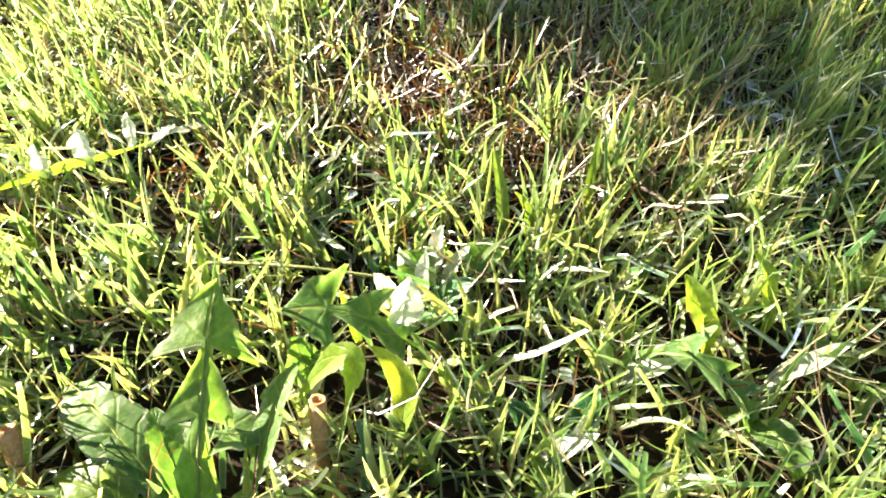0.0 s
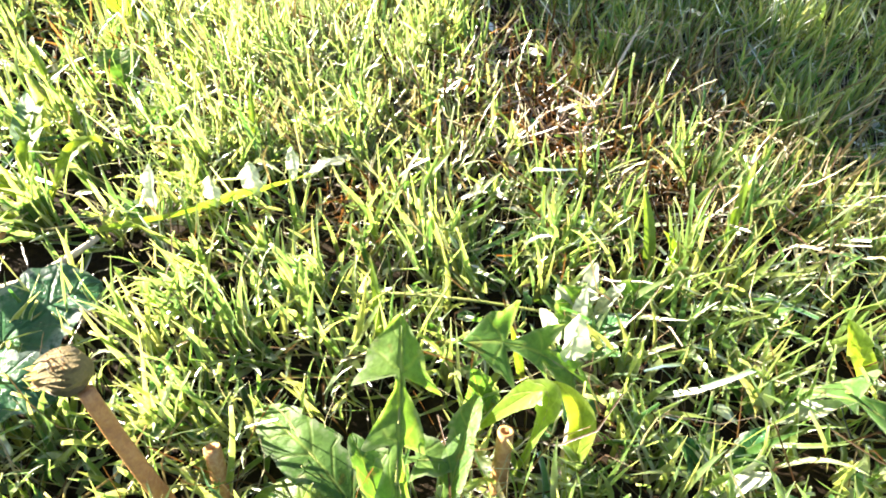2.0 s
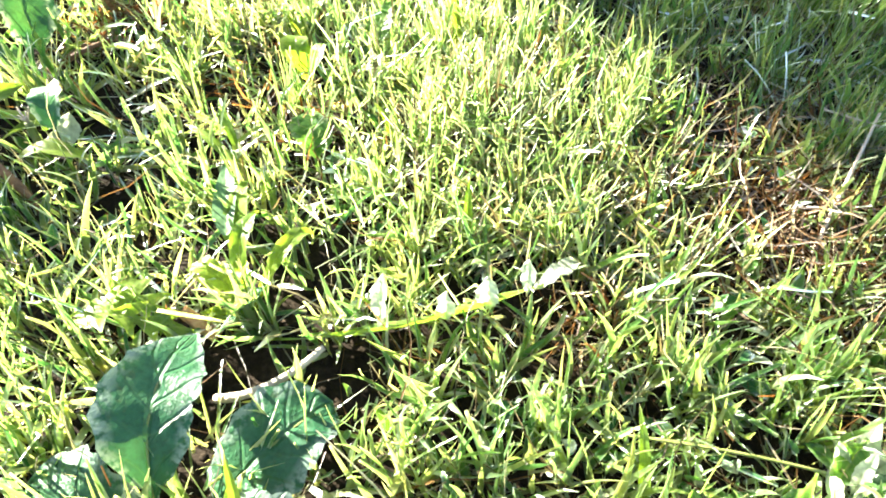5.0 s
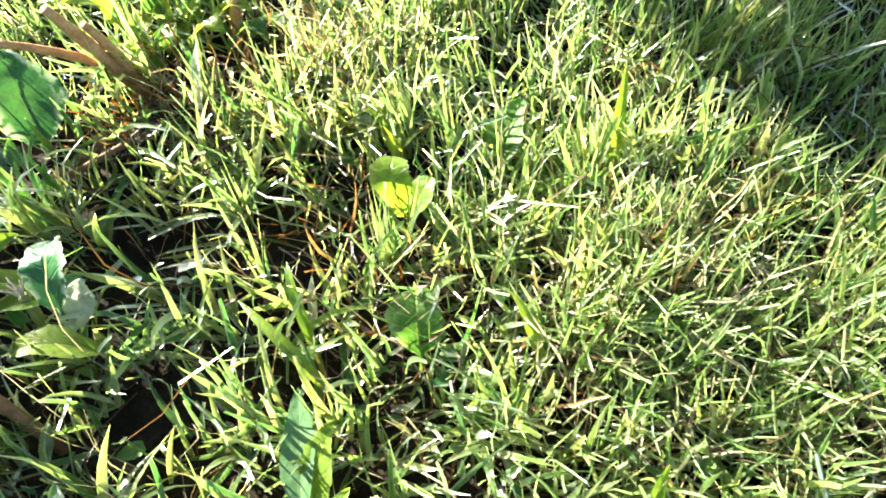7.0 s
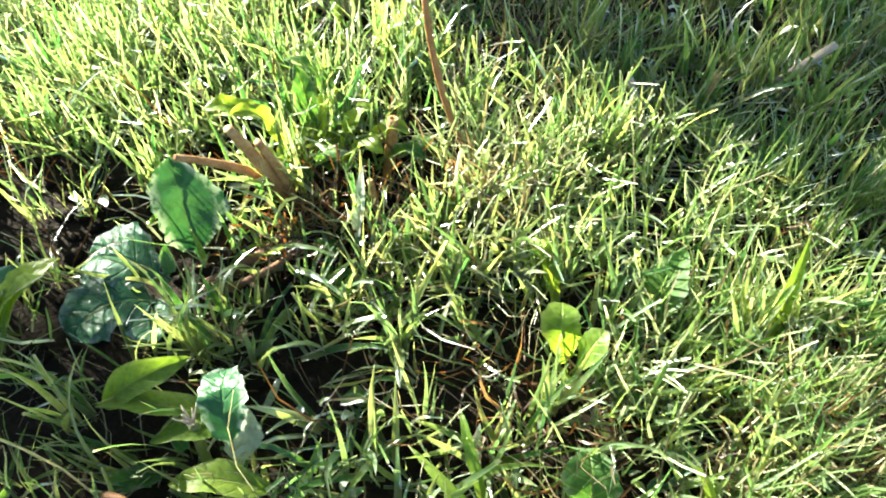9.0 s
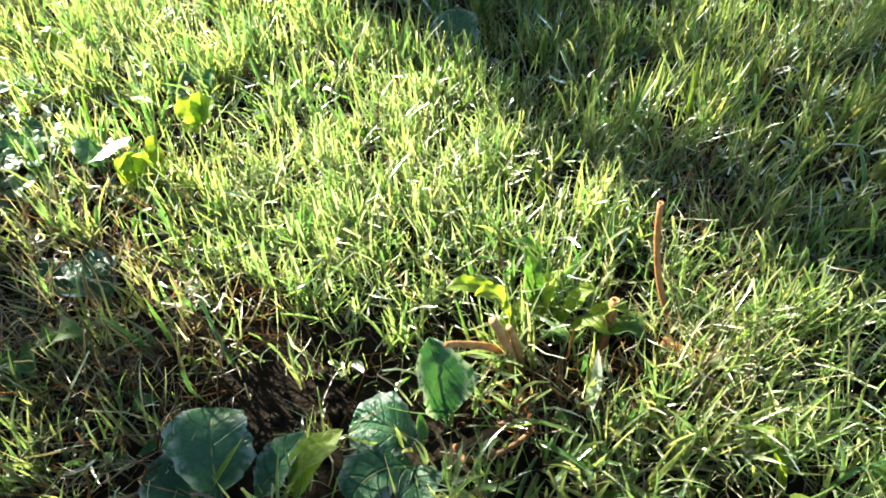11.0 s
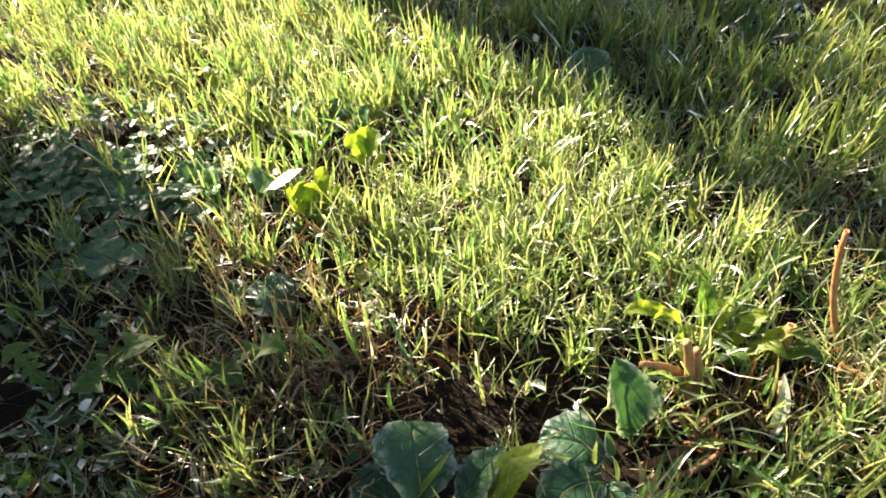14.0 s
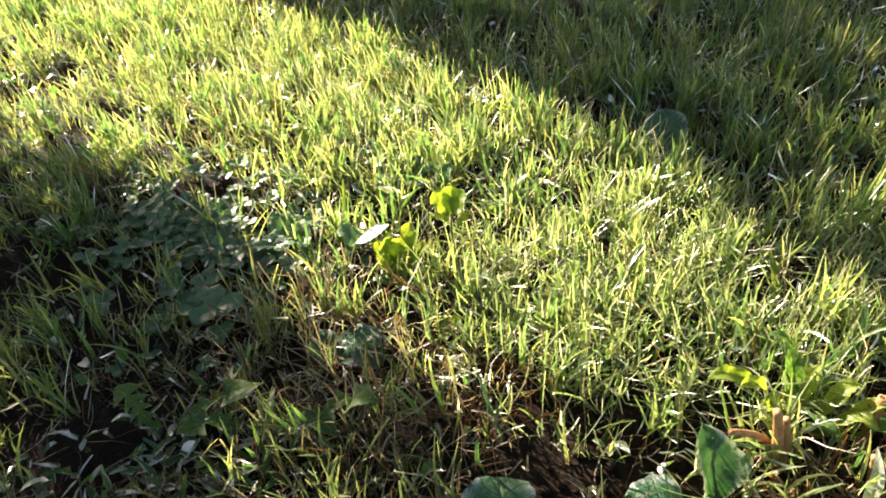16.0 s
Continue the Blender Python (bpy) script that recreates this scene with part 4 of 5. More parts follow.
p = thing("dandelion_plant", (-0.02, 0.075, 0), "dandelion with dark jagged leaves and a yellow-green curled one", "dandelion")
leaf((-0.008, 0.117, 0.018), (-0.052, 0.121, 0.033), 0.034, DANDELION, p, "dandelion", (-0.03, 0.122, 0.031), 8, 0.15, 0.12, 2, "dark jagged leaf in shade")
# The sun's highlight on this lobe is its light colour.
leaf((-0.014, 0.12, 0.02), (-0.011, 0.135, 0.035), 0.012, PALE_GLINT, p, "ovate", None, -35, 0.3, 0.1, label="lobe coloured white for its shine in the sun")
leaf((-0.034, 0.084, 0.002), (-0.046, 0.096, 0.016), 0.011, YOUNG, p, "shallow", (-0.025, 0.095, 0.05), 20, 0.3, 0.1, 3, "narrow yellow-green leaf bent over at its tip")
leaf((-0.014, 0.086, 0.004), (-0.022, 0.107, 0.036), 0.009, YOUNG, p, "lance", (-0.011, 0.099, 0.026), 30, 0.3)
leaf((-0.04, 0.105, 0.006), (-0.048, 0.113, 0.03), 0.014, DANDELION, p, "ovate", None, 0, 0.2, 0.1)
leaf((-0.005, 0.159, 0.022), (-0.014, 0.145, 0.011), 0.016, DANDELION, p, "ovate", None, 20, 0.2, 0.1, label="small leaf hanging down")
leaf((0.01, 0.152, 0.014), (0.019, 0.162, 0.024), 0.014, DANDELION, p, "ovate", None, -20, 0.3, 0.1)

p = thing("dandelion_plant", (0.1, 0.11, 0), "dandelion with upright yellow-green backlit leaves", "dandelion")
leaf((0.0957, 0.1216, 0.004), (0.082, 0.139, 0.036), 0.012, YOUNG, p, "shallow", (0.09, 0.129, 0.024), 25, 0.3, 0.1, 3)
leaf((0.119, 0.1336, 0.002), (0.113, 0.156, 0.028), 0.013, YOUNG, p, "shallow", (0.118, 0.145, 0.02), -20, 0.3, 0.1, 3)
leaf((0.105, 0.093, 0.004), (0.069, 0.121, 0.012), 0.026, DANDELION, p, "dandelion", (0.088, 0.108, 0.026), -15, 0.35, 0.15, 3, "curled jagged leaf with pale edge")
leaf((0.1, 0.1, 0.004), (0.112, 0.078, 0.012), 0.018, DANDELION, p, "shallow", (0.108, 0.09, 0.016), 0, 0.2, 0.1, 3)
leaf((0.112, 0.112, 0.01), (0.14, 0.122, 0.024), 0.008, PALE_GLINT, p, "lance", None, 20, 0.3)

p = thing("dandelion_plant", (-0.262, 0.172, 0), "dandelion with one long jagged leaf lying out over the grass", "dandelion")
long_leaf = leaf((-0.232, 0.1775, 0.006), (-0.121, 0.209, 0.024), 0.0135, YOUNG, p, "shallow", (-0.172, 0.1855, 0.0185), 52, 0.45, 0.12, 6, "long narrow leaf standing on edge, lit through")
# The glare of the sun on these lobes is put into their colour.
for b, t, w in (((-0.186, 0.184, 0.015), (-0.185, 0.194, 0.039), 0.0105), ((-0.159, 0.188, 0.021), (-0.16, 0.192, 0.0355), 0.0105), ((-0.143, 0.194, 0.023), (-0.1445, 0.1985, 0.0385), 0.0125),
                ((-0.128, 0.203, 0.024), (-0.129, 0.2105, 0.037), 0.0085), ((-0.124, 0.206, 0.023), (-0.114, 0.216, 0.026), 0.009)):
    leaf(b, t, w, PALE_GLINT, long_leaf, "shallow", None, 20, 0.35, 0.12, 3, name="lobe", rib=False)
leaf((-0.125, 0.206, 0.022), (-0.105, 0.23, 0.0125), 0.0115, PALE_GLINT, long_leaf, "shallow", (-0.115, 0.217, 0.022), 12, 0.3, 0.2, 3, name="lobe", rib=False)
leaf((-0.256, 0.176, 0.004), (-0.235, 0.196, 0.02), 0.016, PLANTAIN, p, "ovate", None, 40, 0.2, 0.1)
leaf((-0.262, 0.17, 0.004), (-0.31, 0.168, 0.018), 0.022, YOUNG, p, "dandelion", (-0.285, 0.172, 0.022), 0, 0.2, 0.1, 3)
leaf((-0.262, 0.17, 0.004), (-0.30, 0.184, 0.018), 0.02, YOUNG, p, "dandelion", (-0.28, 0.18, 0.02), 0, 0.2, 0.1, 3)
leaf((-0.258, 0.17, 0.004), (-0.272, 0.152, 0.014), 0.014, YOUNG, p, "shallow", None, 0, 0.2, 0.1, 3)

p = thing("dandelion_plant", (-0.25, 0.196, 0), "small dandelion with pale and yellow-green upright leaves", "dandelion")
leaf((-0.262, 0.221, 0.016), (-0.272, 0.256, 0.024), 0.012, CLOVER, p, "lance", None, 15, 0.3, 0.05, label="pale grey-green narrow leaf")
leaf((-0.245, 0.192, 0.002), (-0.247, 0.228, 0.026), 0.012, YOUNG, p, "shallow", (-0.25, 0.21, 0.026), 10, 0.3, 0.15, 3)
leaf((-0.243, 0.19, 0.002), (-0.222, 0.222, 0.022), 0.01, YOUNG, p, "shallow", (-0.232, 0.212, 0.024), -10, 0.3, 0.15, 3)
leaf((-0.246, 0.19, 0.002), (-0.272, 0.2, 0.016), 0.013, YOUNG, p, "shallow", (-0.258, 0.197, 0.022), 0, 0.3, 0.15, 3)
leaf((-0.244, 0.188, 0.002), (-0.262, 0.183, 0.012), 0.01, YOUNG, p, "shallow", None, 0, 0.3, 0.15, 3)

p = thing("dandelion_plant", (-0.39, 0.252, 0), "dandelion with pointed yellow-green leaves low in the turf", "dandelion")
leaf((-0.4146, 0.2703, 0.016), (-0.387, 0.291, 0.029), 0.012, YOUNG, p, "lance", (-0.401, 0.279, 0.028), -25, 0.35, 0.05, label="bright yellow-green folded leaf")
leaf((-0.37, 0.278, 0.012), (-0.416, 0.268, 0.018), 0.011, YOUNG, p, "lance", (-0.395, 0.273, 0.023), -20, 0.35, 0.05)
leaf((-0.364, 0.276, 0.018), (-0.392, 0.262, 0.016), 0.012, YOUNG, p, "lance", (-0.378, 0.268, 0.022), -20, 0.35, 0.05)
leaf((-0.346, 0.258, 0.016), (-0.38, 0.251, 0.014), 0.012, YOUNG, p, "lance", (-0.363, 0.255, 0.022), -10, 0.3, 0.05)
leaf((-0.476, 0.288, 0.006), (-0.454, 0.307, 0.031), 0.014, YOUNG, p, "ovate", (-0.468, 0.297, 0.022), 20, 0.3, 0.05)
leaf((-0.386, 0.256, 0.004), (-0.4, 0.245, 0.016), 0.012, DANDELION, p, "shallow", None, 0, 0.2, 0.1, 3)

p = thing("dandelion_plant", (-0.412, 0.408, 0), "small dandelion with bright yellow-green leaves beside dead stalks", "dandelion")
leaf((-0.41, 0.416, 0.02), (-0.437, 0.402, 0.032), 0.013, YOUNG, p, "shallow", (-0.424, 0.41, 0.032), 10, 0.3, 0.15, 3)
leaf((-0.408, 0.405, 0.004), (-0.392, 0.42, 0.022), 0.015, YOUNG, p, "shallow", None, 0, 0.3, 0.15, 3)
leaf((-0.39, 0.434, 0.006), (-0.413, 0.44, 0.037), 0.013, DANDELION, p, "ovate", (-0.398, 0.444, 0.028), -20, 0.3, 0.05)
leaf((-0.385, 0.41, 0.004), (-0.365, 0.405, 0.016), 0.013, DANDELION, p, "shallow", None, 0, 0.25, 0.15, 3)
leaf((-0.395, 0.418, 0.004), (-0.372, 0.424, 0.018), 0.012, YOUNG, p, "shallow", None, 0, 0.25, 0.15, 3)
leaf((-0.36, 0.42, 0.004), (-0.335, 0.43, 0.018), 0.012, DANDELION, p, "shallow", None, 0, 0.25, 0.15, 3)

for b, t, mid, w, mat in (((-0.402, 0.408, 0.004), (-0.421, 0.4, 0.036), (-0.41, 0.408, 0.03), 0.013, YOUNG), ((-0.394, 0.418, 0.004), (-0.404, 0.434, 0.042), (-0.395, 0.424, 0.026), 0.015, DANDELION),
                          ((-0.388, 0.414, 0.004), (-0.383, 0.432, 0.034), (-0.388, 0.424, 0.024), 0.015, YOUNG), ((-0.38, 0.412, 0.004), (-0.364, 0.428, 0.03), (-0.372, 0.422, 0.026), 0.014, YOUNG),
                          ((-0.384, 0.408, 0.004), (-0.372, 0.398, 0.024), (-0.38, 0.402, 0.022), 0.014, DANDELION), ((-0.376, 0.41, 0.004), (-0.352, 0.408, 0.024), (-0.364, 0.41, 0.024), 0.014, YOUNG),
                          ((-0.37, 0.416, 0.004), (-0.344, 0.422, 0.026), (-0.357, 0.42, 0.026), 0.013, YOUNG), ((-0.36, 0.414, 0.004), (-0.334, 0.412, 0.022), (-0.346, 0.414, 0.022), 0.013, DANDELION),
                          ((-0.398, 0.404, 0.004), (-0.402, 0.39, 0.022), (-0.4, 0.396, 0.02), 0.012, YOUNG)):
    leaf(b, t, w, mat, p, "shallow", mid, 8, 0.3, 0.16, 4)

p = thing("dandelion_plant", (-0.65, 0.29, 0), "shaded dandelion with narrow jagged leaves low in the grass", "dandelion")
leaf((-0.715, 0.27, 0.006), (-0.668, 0.306, 0.029), 0.022, DANDELION, p, "dandelion", (-0.692, 0.287, 0.024), 5, 0.2, 0.12, 4)
leaf((-0.64, 0.306, 0.008), (-0.598, 0.32, 0.03), 0.022, DANDELION, p, "dandelion", (-0.62, 0.315, 0.026), 0, 0.2, 0.12, 3)
leaf((-0.655, 0.295, 0.004), (-0.612, 0.296, 0.022), 0.02, DANDELION, p, "dandelion", (-0.634, 0.3, 0.022), 0, 0.2, 0.12, 3)
leaf((-0.665, 0.288, 0.004), (-0.7, 0.262, 0.02), 0.022, DANDELION, p, "dandelion", (-0.682, 0.277, 0.022), 0, 0.2, 0.12, 4)
leaf((-0.72, 0.262, 0.004), (-0.755, 0.27, 0.022), 0.022, DANDELION, p, "dandelion", (-0.738, 0.268, 0.022), 0, 0.2, 0.12, 4)
# Light colour stands for the shine on this blade.
leaf((-0.66, 0.285, 0.004), (-0.662, 0.308, 0.026), 0.005, PALE_GLINT, p, "lance", None, 0, 0.3, label="thin blade with its shine put into the colour")

# ---- broad-leaved plantains ----
p = thing("plantain", (-0.42, 0.33, 0), "broad-leaved plantain with dark blue-green glossy leaves and dew", "plantain")
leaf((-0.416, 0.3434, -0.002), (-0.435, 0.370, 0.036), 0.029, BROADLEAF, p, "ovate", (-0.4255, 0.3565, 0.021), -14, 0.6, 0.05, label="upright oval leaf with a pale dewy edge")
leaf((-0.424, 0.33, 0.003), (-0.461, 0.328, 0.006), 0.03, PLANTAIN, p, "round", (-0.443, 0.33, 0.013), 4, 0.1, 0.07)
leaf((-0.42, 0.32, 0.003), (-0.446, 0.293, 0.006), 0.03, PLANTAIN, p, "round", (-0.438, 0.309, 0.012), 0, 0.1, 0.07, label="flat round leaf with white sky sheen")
leaf((-0.428, 0.322, 0.003), (-0.412, 0.298, 0.012), 0.022, PLANTAIN, p, "ovate", None, 0, 0.2, 0.07)

p = thing("plantain", (-0.365, 0.262, 0), "small grey-green plantain leaf pair with sheen", "plantain")
leaf((-0.361, 0.266, 0.018), (-0.372, 0.29, 0.03), 0.017, BROADLEAF, p, "round", (-0.367, 0.277, 0.034), 15, 0.25, 0.1)
# White sheen painted as the whole leaf's colour.
leaf((-0.36, 0.262, 0.012), (-0.362, 0.281, 0.022), 0.012, PALE_GLINT, p, "ovate", None, -20, 0.3, 0.1, label="leaf with a white shine put into its colour")

p = thing("plantain", (-0.25, 0.1, 0), "broad-leaved plantain with large teal-green leaves beside a bare spot", "plantain")
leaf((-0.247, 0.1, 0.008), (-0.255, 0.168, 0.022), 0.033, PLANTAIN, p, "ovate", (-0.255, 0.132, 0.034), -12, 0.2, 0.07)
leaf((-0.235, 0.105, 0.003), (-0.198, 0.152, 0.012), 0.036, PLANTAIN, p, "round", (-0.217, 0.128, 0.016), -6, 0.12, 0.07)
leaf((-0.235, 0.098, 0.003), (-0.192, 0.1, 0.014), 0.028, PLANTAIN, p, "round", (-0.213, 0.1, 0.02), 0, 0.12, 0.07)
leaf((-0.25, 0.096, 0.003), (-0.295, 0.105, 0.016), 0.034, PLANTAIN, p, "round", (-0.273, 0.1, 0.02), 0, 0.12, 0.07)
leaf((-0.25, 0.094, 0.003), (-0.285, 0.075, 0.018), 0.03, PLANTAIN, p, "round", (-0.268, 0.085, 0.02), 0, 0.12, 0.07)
leaf((-0.248, 0.09, 0.006), (-0.216, 0.108, 0.044), 0.019, YOUNG, p, "lance", (-0.222, 0.092, 0.02), 30, 0.4, 0.1, label="curled pale yellow-green leaf")

p = thing("plantain", (-0.495, 0.275, 0), "plantain with a large round dark green leaf and a spotted one", "plantain")
leaf((-0.5, 0.272, 0.004), (-0.522, 0.31, 0.02), 0.037, PLANTAIN, p, "round", (-0.512, 0.292, 0.022), -8, 0.15, 0.05)
leaf((-0.47, 0.282, 0.004), (-0.457, 0.317, 0.026), 0.019, YOUNG, p, "ovate", (-0.466, 0.299, 0.022), 20, 0.35, 0.05, label="yellow-green folded leaf with a brown bite")
leaf((-0.49, 0.278, 0.004), (-0.475, 0.312, 0.022), 0.02, PLANTAIN, p, "ovate", None, 10, 0.3, 0.05)
leaf((-0.5, 0.272, 0.004), (-0.54, 0.275, 0.012), 0.03, PLANTAIN, p, "round", None, 0, 0.15, 0.05)

p = thing("plantain", (-0.635, 0.36, 0), "plantain leaf lying flat, dark with white wet glints", "plantain")
leaf((-0.617, 0.352, 0.002), (-0.655, 0.372, 0.008), 0.026, PLANTAIN, p, "round", (-0.637, 0.364, 0.012), 0, 0.1, 0.12)
leaf((-0.64, 0.352, 0.004), (-0.675, 0.36, 0.01), 0.022, PLANTAIN, p, "round", None, 0, 0.1, 0.1)

p = thing("dock_plant", (-0.505, 0.632, 0), "young dock with one dark green upright leaf in shade", "dock")
leaf((-0.504, 0.632, 0.002), (-0.518, 0.668, 0.03), 0.036, PLANTAIN, p, "ovate", (-0.512, 0.65, 0.022), 0, 0.2, 0.06)
leaf((-0.5, 0.627, 0.002), (-0.478, 0.619, 0.016), 0.022, PLANTAIN, p, "ovate", None, 0, 0.2, 0.06)
leaf((-0.51, 0.627, 0.002), (-0.54, 0.622, 0.012), 0.022, PLANTAIN, p, "ovate", None, 0, 0.2, 0.06)

# ---- young yellow-green weeds ----
W = "young weeds in the turf"
p = thing("weed_seedling", (-0.252, 0.335, 0), "young weed with two round yellow-green leaves, lit through", "weed", W)
leaf((-0.253, 0.334, 0.004), (-0.262, 0.352, 0.026), 0.015, YOUNG, p, "round", (-0.26, 0.34, 0.026), 0, 0.15, 0.05)
leaf((-0.252, 0.334, 0.004), (-0.245, 0.342, 0.03), 0.012, YOUNG, p, "round", (-0.249, 0.335, 0.024), 15, 0.15, 0.05)
leaf((-0.262, 0.36, 0.003), (-0.28, 0.382, 0.02), 0.013, YOUNG, p, "shallow", (-0.27, 0.372, 0.022), 0, 0.3, 0.1, 3)
# A glint painted by the leaf's white colour.
leaf((-0.275, 0.366, 0.003), (-0.288, 0.386, 0.02), 0.007, PALE_GLINT, p, "lance", None, 0, 0.3, 0.1)
p = thing("weed_seedling", (-0.226, 0.36, 0), "young weed with one upright oval green leaf", "weed", W)
leaf((-0.227, 0.359, 0.002), (-0.216, 0.391, 0.026), 0.017, DANDELION, p, "ovate", (-0.222, 0.374, 0.018), 15, 0.35, 0.05)
p = thing("weed_seedling", (-0.258, 0.215, 0), "young weed with an upright yellow-green leaf", "weed", W)
leaf((-0.2586, 0.214, 0.0), (-0.2572, 0.246, 0.026), 0.014, YOUNG, p, "ovate", (-0.26, 0.23, 0.018), 20, 0.3, 0.05)
p = thing("weed_seedling", (-0.24, 0.288, 0), "dark green oval weed leaf among grass", "weed", W)
leaf((-0.236, 0.277, 0.002), (-0.243, 0.301, 0.018), 0.02, DANDELION, p, "ovate", (-0.24, 0.289, 0.018), 0, 0.2, 0.05)
p = thing("weed_seedling", (-0.36, 0.372, 0), "narrow weed with a folded leaf coloured white for its shine", "weed", W)
# Folded leaf whose sunlit shine is painted white.
leaf((-0.353, 0.369, 0.006), (-0.356, 0.39, 0.034), 0.0065, PALE_GLINT, p, "lance", (-0.353, 0.376, 0.024), 30, 0.4)
leaf((-0.36, 0.37, 0.004), (-0.368, 0.356, 0.016), 0.01, DANDELION, p, "shallow", None, 0, 0.2, 0.1, 3)
p = thing("weed_seedling", (-0.684, 0.434, 0), "weed with a grey-green leaf and one that shines white", "weed", W)
leaf((-0.682, 0.437, 0.012), (-0.698, 0.434, 0.03), 0.018, CLOVER, p, "round", (-0.69, 0.438, 0.026), 0, 0.15, 0.05)
# Tilted to mirror the sun; its white colour paints the same glint.
leaf((-0.6832, 0.4287, 0.026), (-0.6634, 0.4513, 0.0345), 0.0105, PALE_GLINT, p, "ovate", None, 4, 0.04, 0.02, label="leaf that mirrors the sun")
leaf((-0.6865, 0.448, 0.014), (-0.671, 0.455, 0.03), 0.012, BROADLEAF, p, "ovate", None, 10, 0.2, 0.05)
p = thing("weed_seedling", (-0.652, 0.44, 0), "weed with rounded bright yellow-green leaves, lit through", "weed", W)
for b, t, w in (((-0.652, 0.436, 0.006), (-0.661, 0.44, 0.032), 0.018), ((-0.65, 0.435, 0.004), (-0.652, 0.443, 0.032), 0.017), ((-0.645, 0.437, 0.008), (-0.64, 0.447, 0.038), 0.016),
                ((-0.645, 0.438, 0.006), (-0.632, 0.447, 0.03), 0.014), ((-0.654, 0.436, 0.004), (-0.67, 0.437, 0.026), 0.014), ((-0.648, 0.44, 0.01), (-0.649, 0.456, 0.036), 0.014)):
    leaf(b, t, w, YOUNG, p, "round", None, 0, 0.2, 0.08)
p = thing("weed_seedling", (-0.5966, 0.4355, 0), "tall weed, yellow-green leaves at the top of a long stem", "weed", W)
tube(spine((-0.5966, 0.4355, -0.002), (-0.6255, 0.4736, 0.036), (-0.614, 0.453, 0.021), 12), [0.0016 - 0.0006 * i / 12 for i in range(13)], PETIOLE, p, "stem", 7)
for b, t, w in (((-0.6255, 0.4736, 0.035), (-0.619, 0.4835, 0.053), 0.017), ((-0.6262, 0.474, 0.035), (-0.64, 0.479, 0.05), 0.017), ((-0.626, 0.475, 0.034), (-0.63, 0.486, 0.052), 0.014),
                ((-0.6243, 0.4722, 0.032), (-0.637, 0.47, 0.038), 0.012), ((-0.622, 0.4685, 0.028), (-0.61, 0.474, 0.042), 0.011)):
    leaf(b, t, w, YOUNG, p, "round", None, 0, 0.2, 0.1)
p = thing("weed_seedling", (-0.655, 0.515, 0), "weed with a dark green oval leaf behind sunlit grass", "weed", W)
leaf((-0.66, 0.518, 0.004), (-0.653, 0.53, 0.036), 0.022, BROADLEAF, p, "ovate", None, 0, 0.2, 0.08)
leaf((-0.7079, 0.5016, 0.02), (-0.6755, 0.4899, 0.03), 0.01, YOUNG, p, "shallow", None, 0, 0.25, 0.1, 3)
p = thing("weed_seedling", (-0.8, 0.53, 0), "weed with arched yellow-green leaves", "weed", W)
leaf((-0.79, 0.53, 0.002), (-0.822, 0.548, 0.018), 0.013, YOUNG, p, "shallow", (-0.806, 0.541, 0.026), 0, 0.3, 0.1, 3)
leaf((-0.79, 0.53, 0.002), (-0.775, 0.552, 0.018), 0.012, YOUNG, p, "shallow", (-0.782, 0.543, 0.024), 0, 0.3, 0.1, 3)
leaf((-0.77, 0.545, 0.002), (-0.752, 0.528, 0.018), 0.012, YOUNG, p, "shallow", None, 0, 0.3, 0.1, 3)
p = thing("weed_seedling", (-0.62, 0.41, 0), "weed with a flat toothed yellow-green leaf", "weed", W)
leaf((-0.715, 0.415, 0.002), (-0.742, 0.445, 0.018), 0.014, DANDELION, p, "shallow", (-0.728, 0.432, 0.022), 0, 0.3, 0.1, 3)
leaf((-0.60, 0.39, 0.002), (-0.585, 0.402, 0.02), 0.014, YOUNG, p, "ovate", None, 0, 0.3, 0.1)
p = thing("weed_seedling", (-0.7, 0.74, 0), "weed with a broad green leaf in shade", "weed", W)
leaf((-0.715, 0.74, 0.002), (-0.74, 0.765, 0.02), 0.024, DANDELION, p, "ovate", None, 0, 0.25, 0.1)
leaf((-0.7, 0.735, 0.002), (-0.685, 0.755, 0.02), 0.02, DANDELION, p, "ovate", None, 0, 0.25, 0.1)


p = thing("weed_seedling", (-0.008, 0.142, 0), "weed with small leaves, white sun glints put into their colour", "weed", W)
# Small leaves added as white highlights, the sun's glint in their colour.
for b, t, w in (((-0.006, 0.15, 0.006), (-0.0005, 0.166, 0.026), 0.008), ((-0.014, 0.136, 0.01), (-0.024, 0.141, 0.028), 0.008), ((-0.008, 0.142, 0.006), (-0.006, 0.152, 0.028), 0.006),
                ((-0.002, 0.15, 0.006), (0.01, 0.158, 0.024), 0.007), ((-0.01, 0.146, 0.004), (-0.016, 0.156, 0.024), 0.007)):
    leaf(b, t, w, PALE_GLINT, p, "ovate", None, 15, 0.3, 0.08, name="leaf")
leaf((-0.01, 0.14, 0.002), (0.012, 0.146, 0.02), 0.012, BROADLEAF, p, "ovate", None, 0, 0.2, 0.1)
leaf((-0.01, 0.142, 0.002), (0.006, 0.128, 0.02), 0.012, BROADLEAF, p, "ovate", None, 0, 0.2, 0.1)
p = thing("weed_seedling", (0.04, 0.09, 0), "low weed with narrow leaves coloured as white glints in bright grass", "weed", W)
# These two leaves carry a highlight as their own colour.
leaf((0.032, 0.083, 0.006), (0.05, 0.087, 0.022), 0.008, PALE_GLINT, p, "lance", None, 10, 0.3, 0.05)
leaf((0.06, 0.112, 0.008), (0.08, 0.113, 0.024), 0.008, PALE_GLINT, p, "lance", None, 10, 0.3, 0.05)
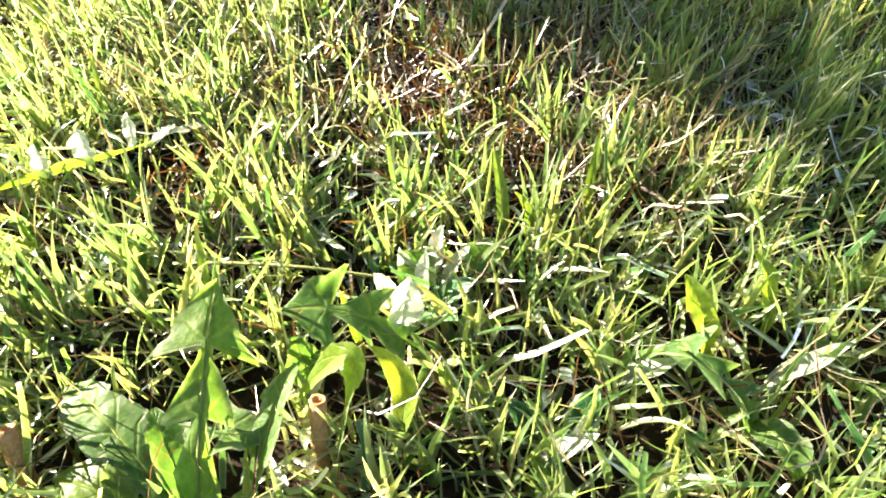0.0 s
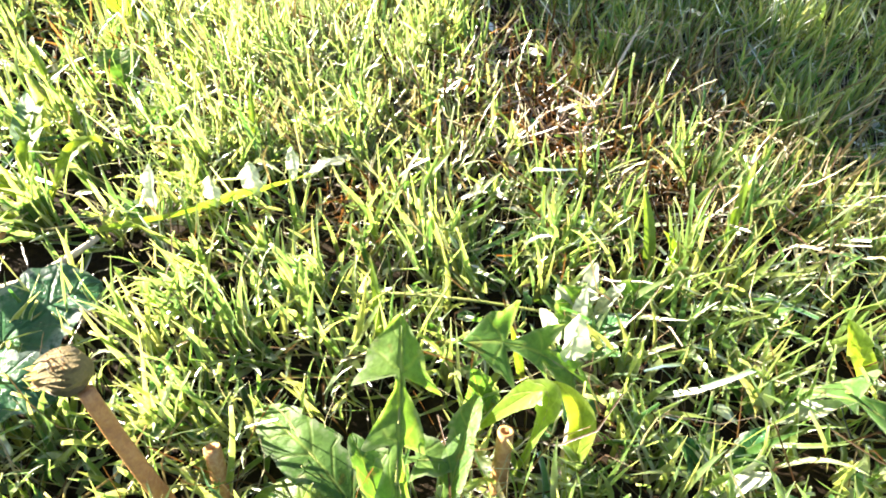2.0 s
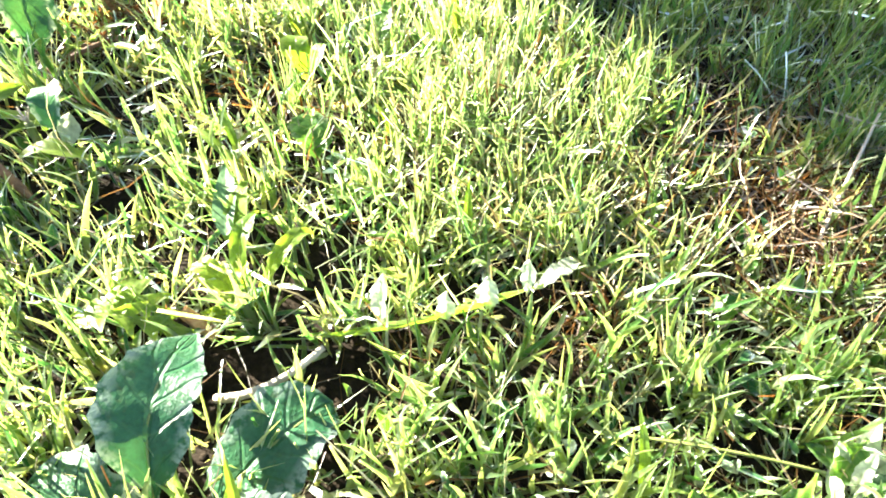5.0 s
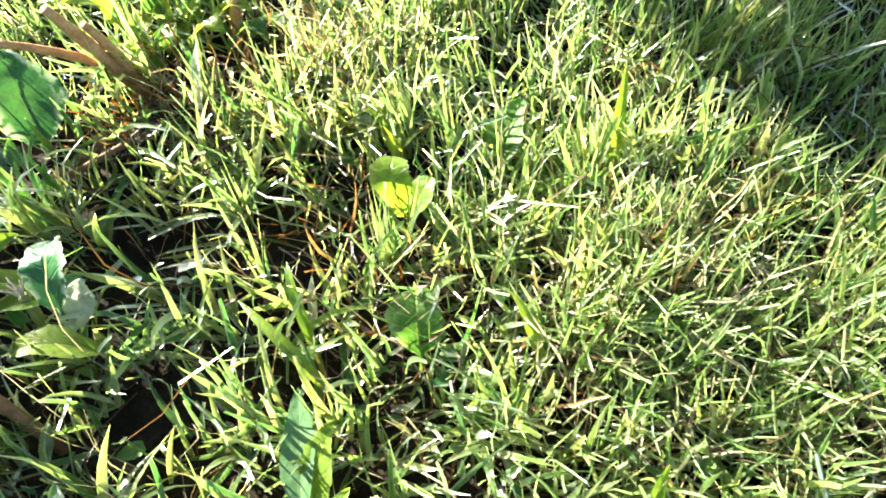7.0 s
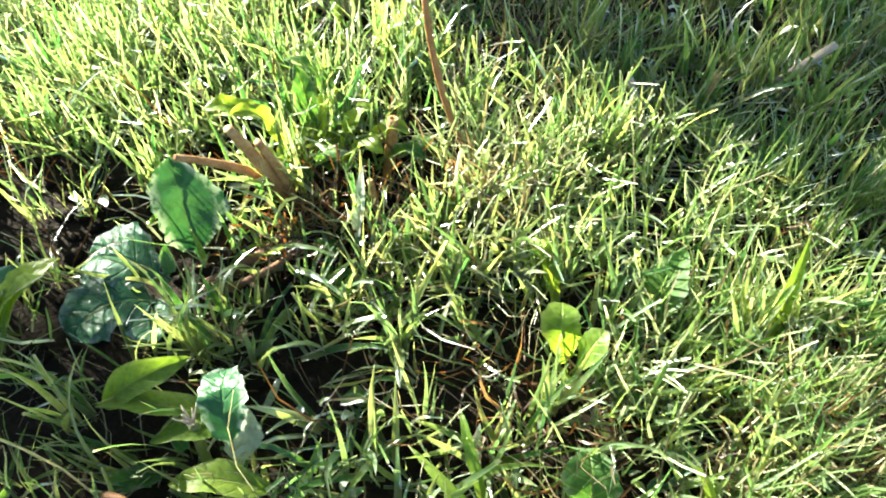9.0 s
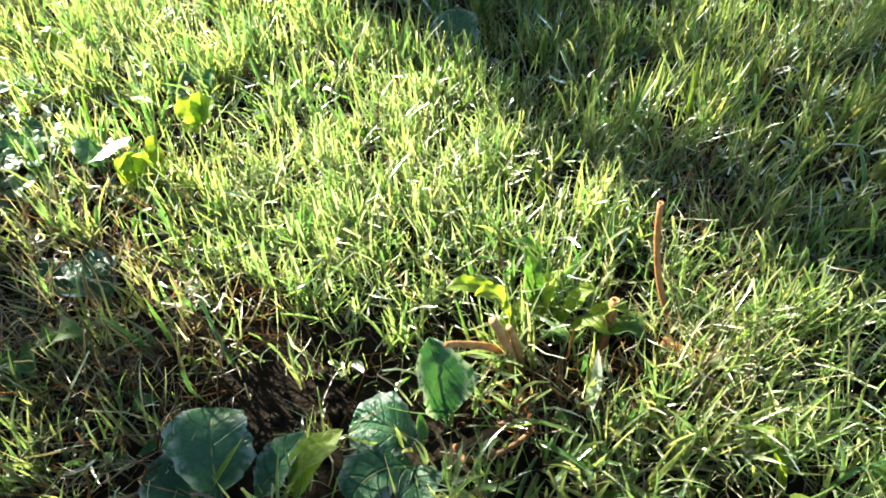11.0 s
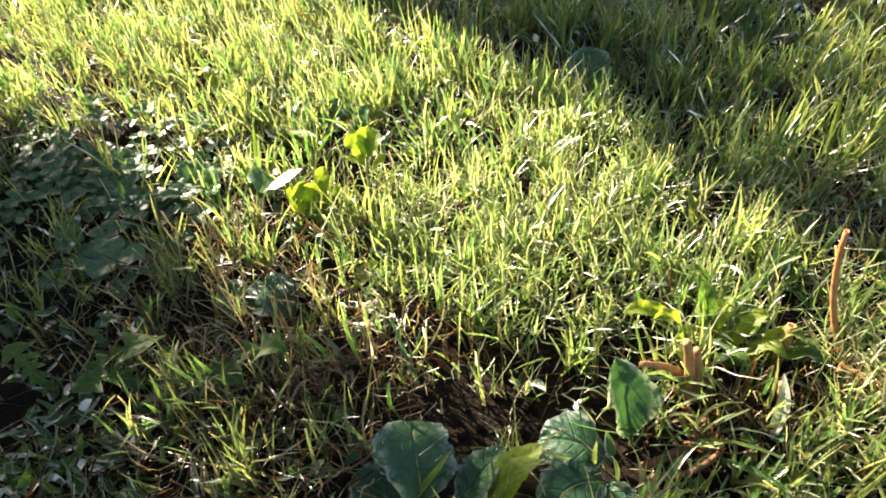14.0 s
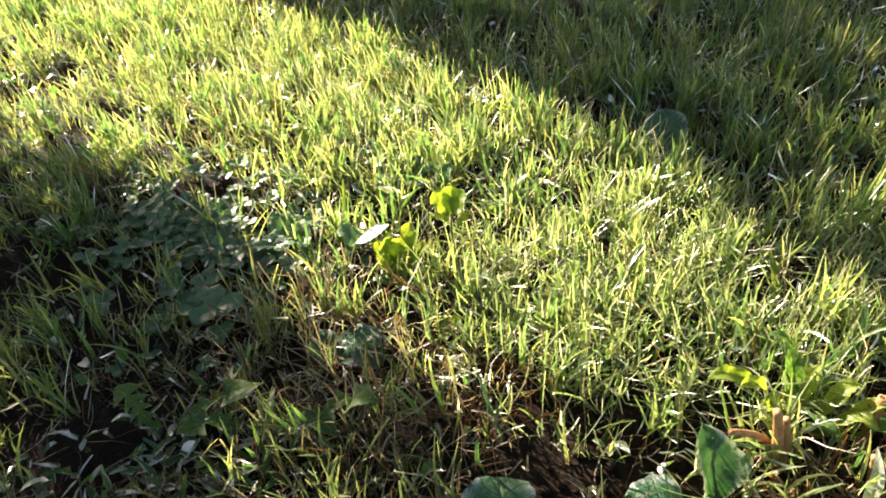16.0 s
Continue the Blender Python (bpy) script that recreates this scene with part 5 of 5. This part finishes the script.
leaf((0.036, 0.09, 0.002), (0.022, 0.098, 0.02), 0.011, BROADLEAF, p, "ovate", None, 0, 0.2, 0.1)
leaf((0.042, 0.09, 0.002), (0.052, 0.104, 0.02), 0.011, BROADLEAF, p, "ovate", None, 0, 0.2, 0.1)
leaf((0.04, 0.086, 0.002), (0.03, 0.074, 0.018), 0.011, DANDELION, p, "ovate", None, 0, 0.2, 0.1)


# ---- clover ----
def clover(at, size, height, label):
    ob = thing("clover", at, label, "clover", "white clover in the turf")
    top = Vector(at) + Vector((0.002, 0.001, height))
    tube(spine(Vector(at) - Vector((0, 0, 0.002)), top, None, 6), [0.0006] * 7, PETIOLE, ob, "stalk", 5)
    for k in range(3):
        a = k * 2.094 + 0.4
        d = Vector((math.cos(a), math.sin(a), 0.15))
        leaf(top, top + d * size, size * 0.95, CLOVER, ob, "heart", top + d * size * 0.5 + Vector((0, 0, size * 0.12)), 0, 0.2, 0.05, name="leaflet", rib=False, seed=k)
    return ob


first = clover((-0.74, 0.345, 0), 0.019, 0.024, "three-leaved clover with grey-green leaflets, dewy, in shade")
rng = np.random.default_rng(61)
placed = 0
while placed < 200:
    if placed < 180:
        x, y = rng.normal(-0.815, 0.08), rng.normal(0.405, 0.042)
    else:
        x, y = rng.normal(-0.72, 0.05), rng.normal(0.55, 0.03)
    if not in_view(x, y, 0.02) or (x > -0.715 and y < 0.5):
        continue
    s = rng.uniform(0.36, 0.64)
    copy_thing(first, Matrix.LocRotScale((x, y, rng.uniform(-0.004, 0.004)), Euler((rng.normal(0, 0.2), rng.normal(0, 0.2), rng.uniform(0, 6.28))), (s, s, s)))
    placed += 1


# ---- single stout grass blades ----
def blade(b, t, width, label, mid=None, roll=20.0, mat=None, fray=0):
    ob = thing("grass_shoot", b, label, "grass", "stout grass shoots")
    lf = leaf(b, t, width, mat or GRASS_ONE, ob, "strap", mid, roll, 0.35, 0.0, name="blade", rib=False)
    if fray:
        frayed(ob, t, (Vector(t) - Vector(b)).normalized(), fray, 0.006, STEM_PALE, fray)
    return lf


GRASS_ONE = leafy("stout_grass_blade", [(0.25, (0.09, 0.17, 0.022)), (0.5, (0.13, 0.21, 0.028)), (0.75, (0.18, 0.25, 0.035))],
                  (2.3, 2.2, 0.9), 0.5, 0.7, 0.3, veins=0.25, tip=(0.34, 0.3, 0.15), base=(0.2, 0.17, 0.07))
LIT = "stout bright green grass blade, cut square at the tip"
THIN_ONE = "narrow green grass blade leaning over its neighbours"
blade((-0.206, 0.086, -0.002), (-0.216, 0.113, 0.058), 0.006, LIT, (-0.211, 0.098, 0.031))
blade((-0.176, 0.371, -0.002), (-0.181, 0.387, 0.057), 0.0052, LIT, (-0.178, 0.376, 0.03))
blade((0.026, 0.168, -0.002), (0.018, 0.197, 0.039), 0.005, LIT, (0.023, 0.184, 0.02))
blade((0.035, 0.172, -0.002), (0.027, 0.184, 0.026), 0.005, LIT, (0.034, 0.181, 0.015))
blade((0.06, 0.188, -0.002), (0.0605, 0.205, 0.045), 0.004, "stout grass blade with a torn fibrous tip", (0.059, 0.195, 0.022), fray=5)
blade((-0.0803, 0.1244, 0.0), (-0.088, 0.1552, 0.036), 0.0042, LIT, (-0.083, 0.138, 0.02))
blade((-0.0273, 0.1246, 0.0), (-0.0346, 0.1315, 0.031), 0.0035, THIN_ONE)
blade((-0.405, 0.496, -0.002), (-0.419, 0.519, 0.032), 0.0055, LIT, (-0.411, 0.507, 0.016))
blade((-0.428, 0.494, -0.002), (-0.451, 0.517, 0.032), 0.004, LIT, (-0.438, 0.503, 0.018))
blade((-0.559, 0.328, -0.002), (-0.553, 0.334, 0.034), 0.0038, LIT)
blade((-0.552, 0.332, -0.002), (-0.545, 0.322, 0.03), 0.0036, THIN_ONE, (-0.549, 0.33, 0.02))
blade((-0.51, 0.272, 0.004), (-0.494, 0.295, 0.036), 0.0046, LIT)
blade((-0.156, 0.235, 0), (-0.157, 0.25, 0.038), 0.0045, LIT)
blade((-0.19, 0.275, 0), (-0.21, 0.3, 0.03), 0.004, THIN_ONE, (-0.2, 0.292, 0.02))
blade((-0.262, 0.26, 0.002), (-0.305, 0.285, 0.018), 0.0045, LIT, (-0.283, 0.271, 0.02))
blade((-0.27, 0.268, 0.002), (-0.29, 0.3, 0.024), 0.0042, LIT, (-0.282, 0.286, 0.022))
# Three blades with bright sunlight painted on as a white colour.
blade((-0.213, 0.343, 0), (-0.217, 0.347, 0.022), 0.0045, "short cut grass blade, sunlight put into its white colour", mat=PALE_GLINT)
blade((-0.28, 0.286, 0), (-0.282, 0.3, 0.016), 0.0042, "short cut grass blade, sunlight put into its white colour", mat=PALE_GLINT)
blade((-0.15, 0.23, 0.004), (-0.11, 0.236, 0.018), 0.004, THIN_ONE, mat=PALE_GLINT)
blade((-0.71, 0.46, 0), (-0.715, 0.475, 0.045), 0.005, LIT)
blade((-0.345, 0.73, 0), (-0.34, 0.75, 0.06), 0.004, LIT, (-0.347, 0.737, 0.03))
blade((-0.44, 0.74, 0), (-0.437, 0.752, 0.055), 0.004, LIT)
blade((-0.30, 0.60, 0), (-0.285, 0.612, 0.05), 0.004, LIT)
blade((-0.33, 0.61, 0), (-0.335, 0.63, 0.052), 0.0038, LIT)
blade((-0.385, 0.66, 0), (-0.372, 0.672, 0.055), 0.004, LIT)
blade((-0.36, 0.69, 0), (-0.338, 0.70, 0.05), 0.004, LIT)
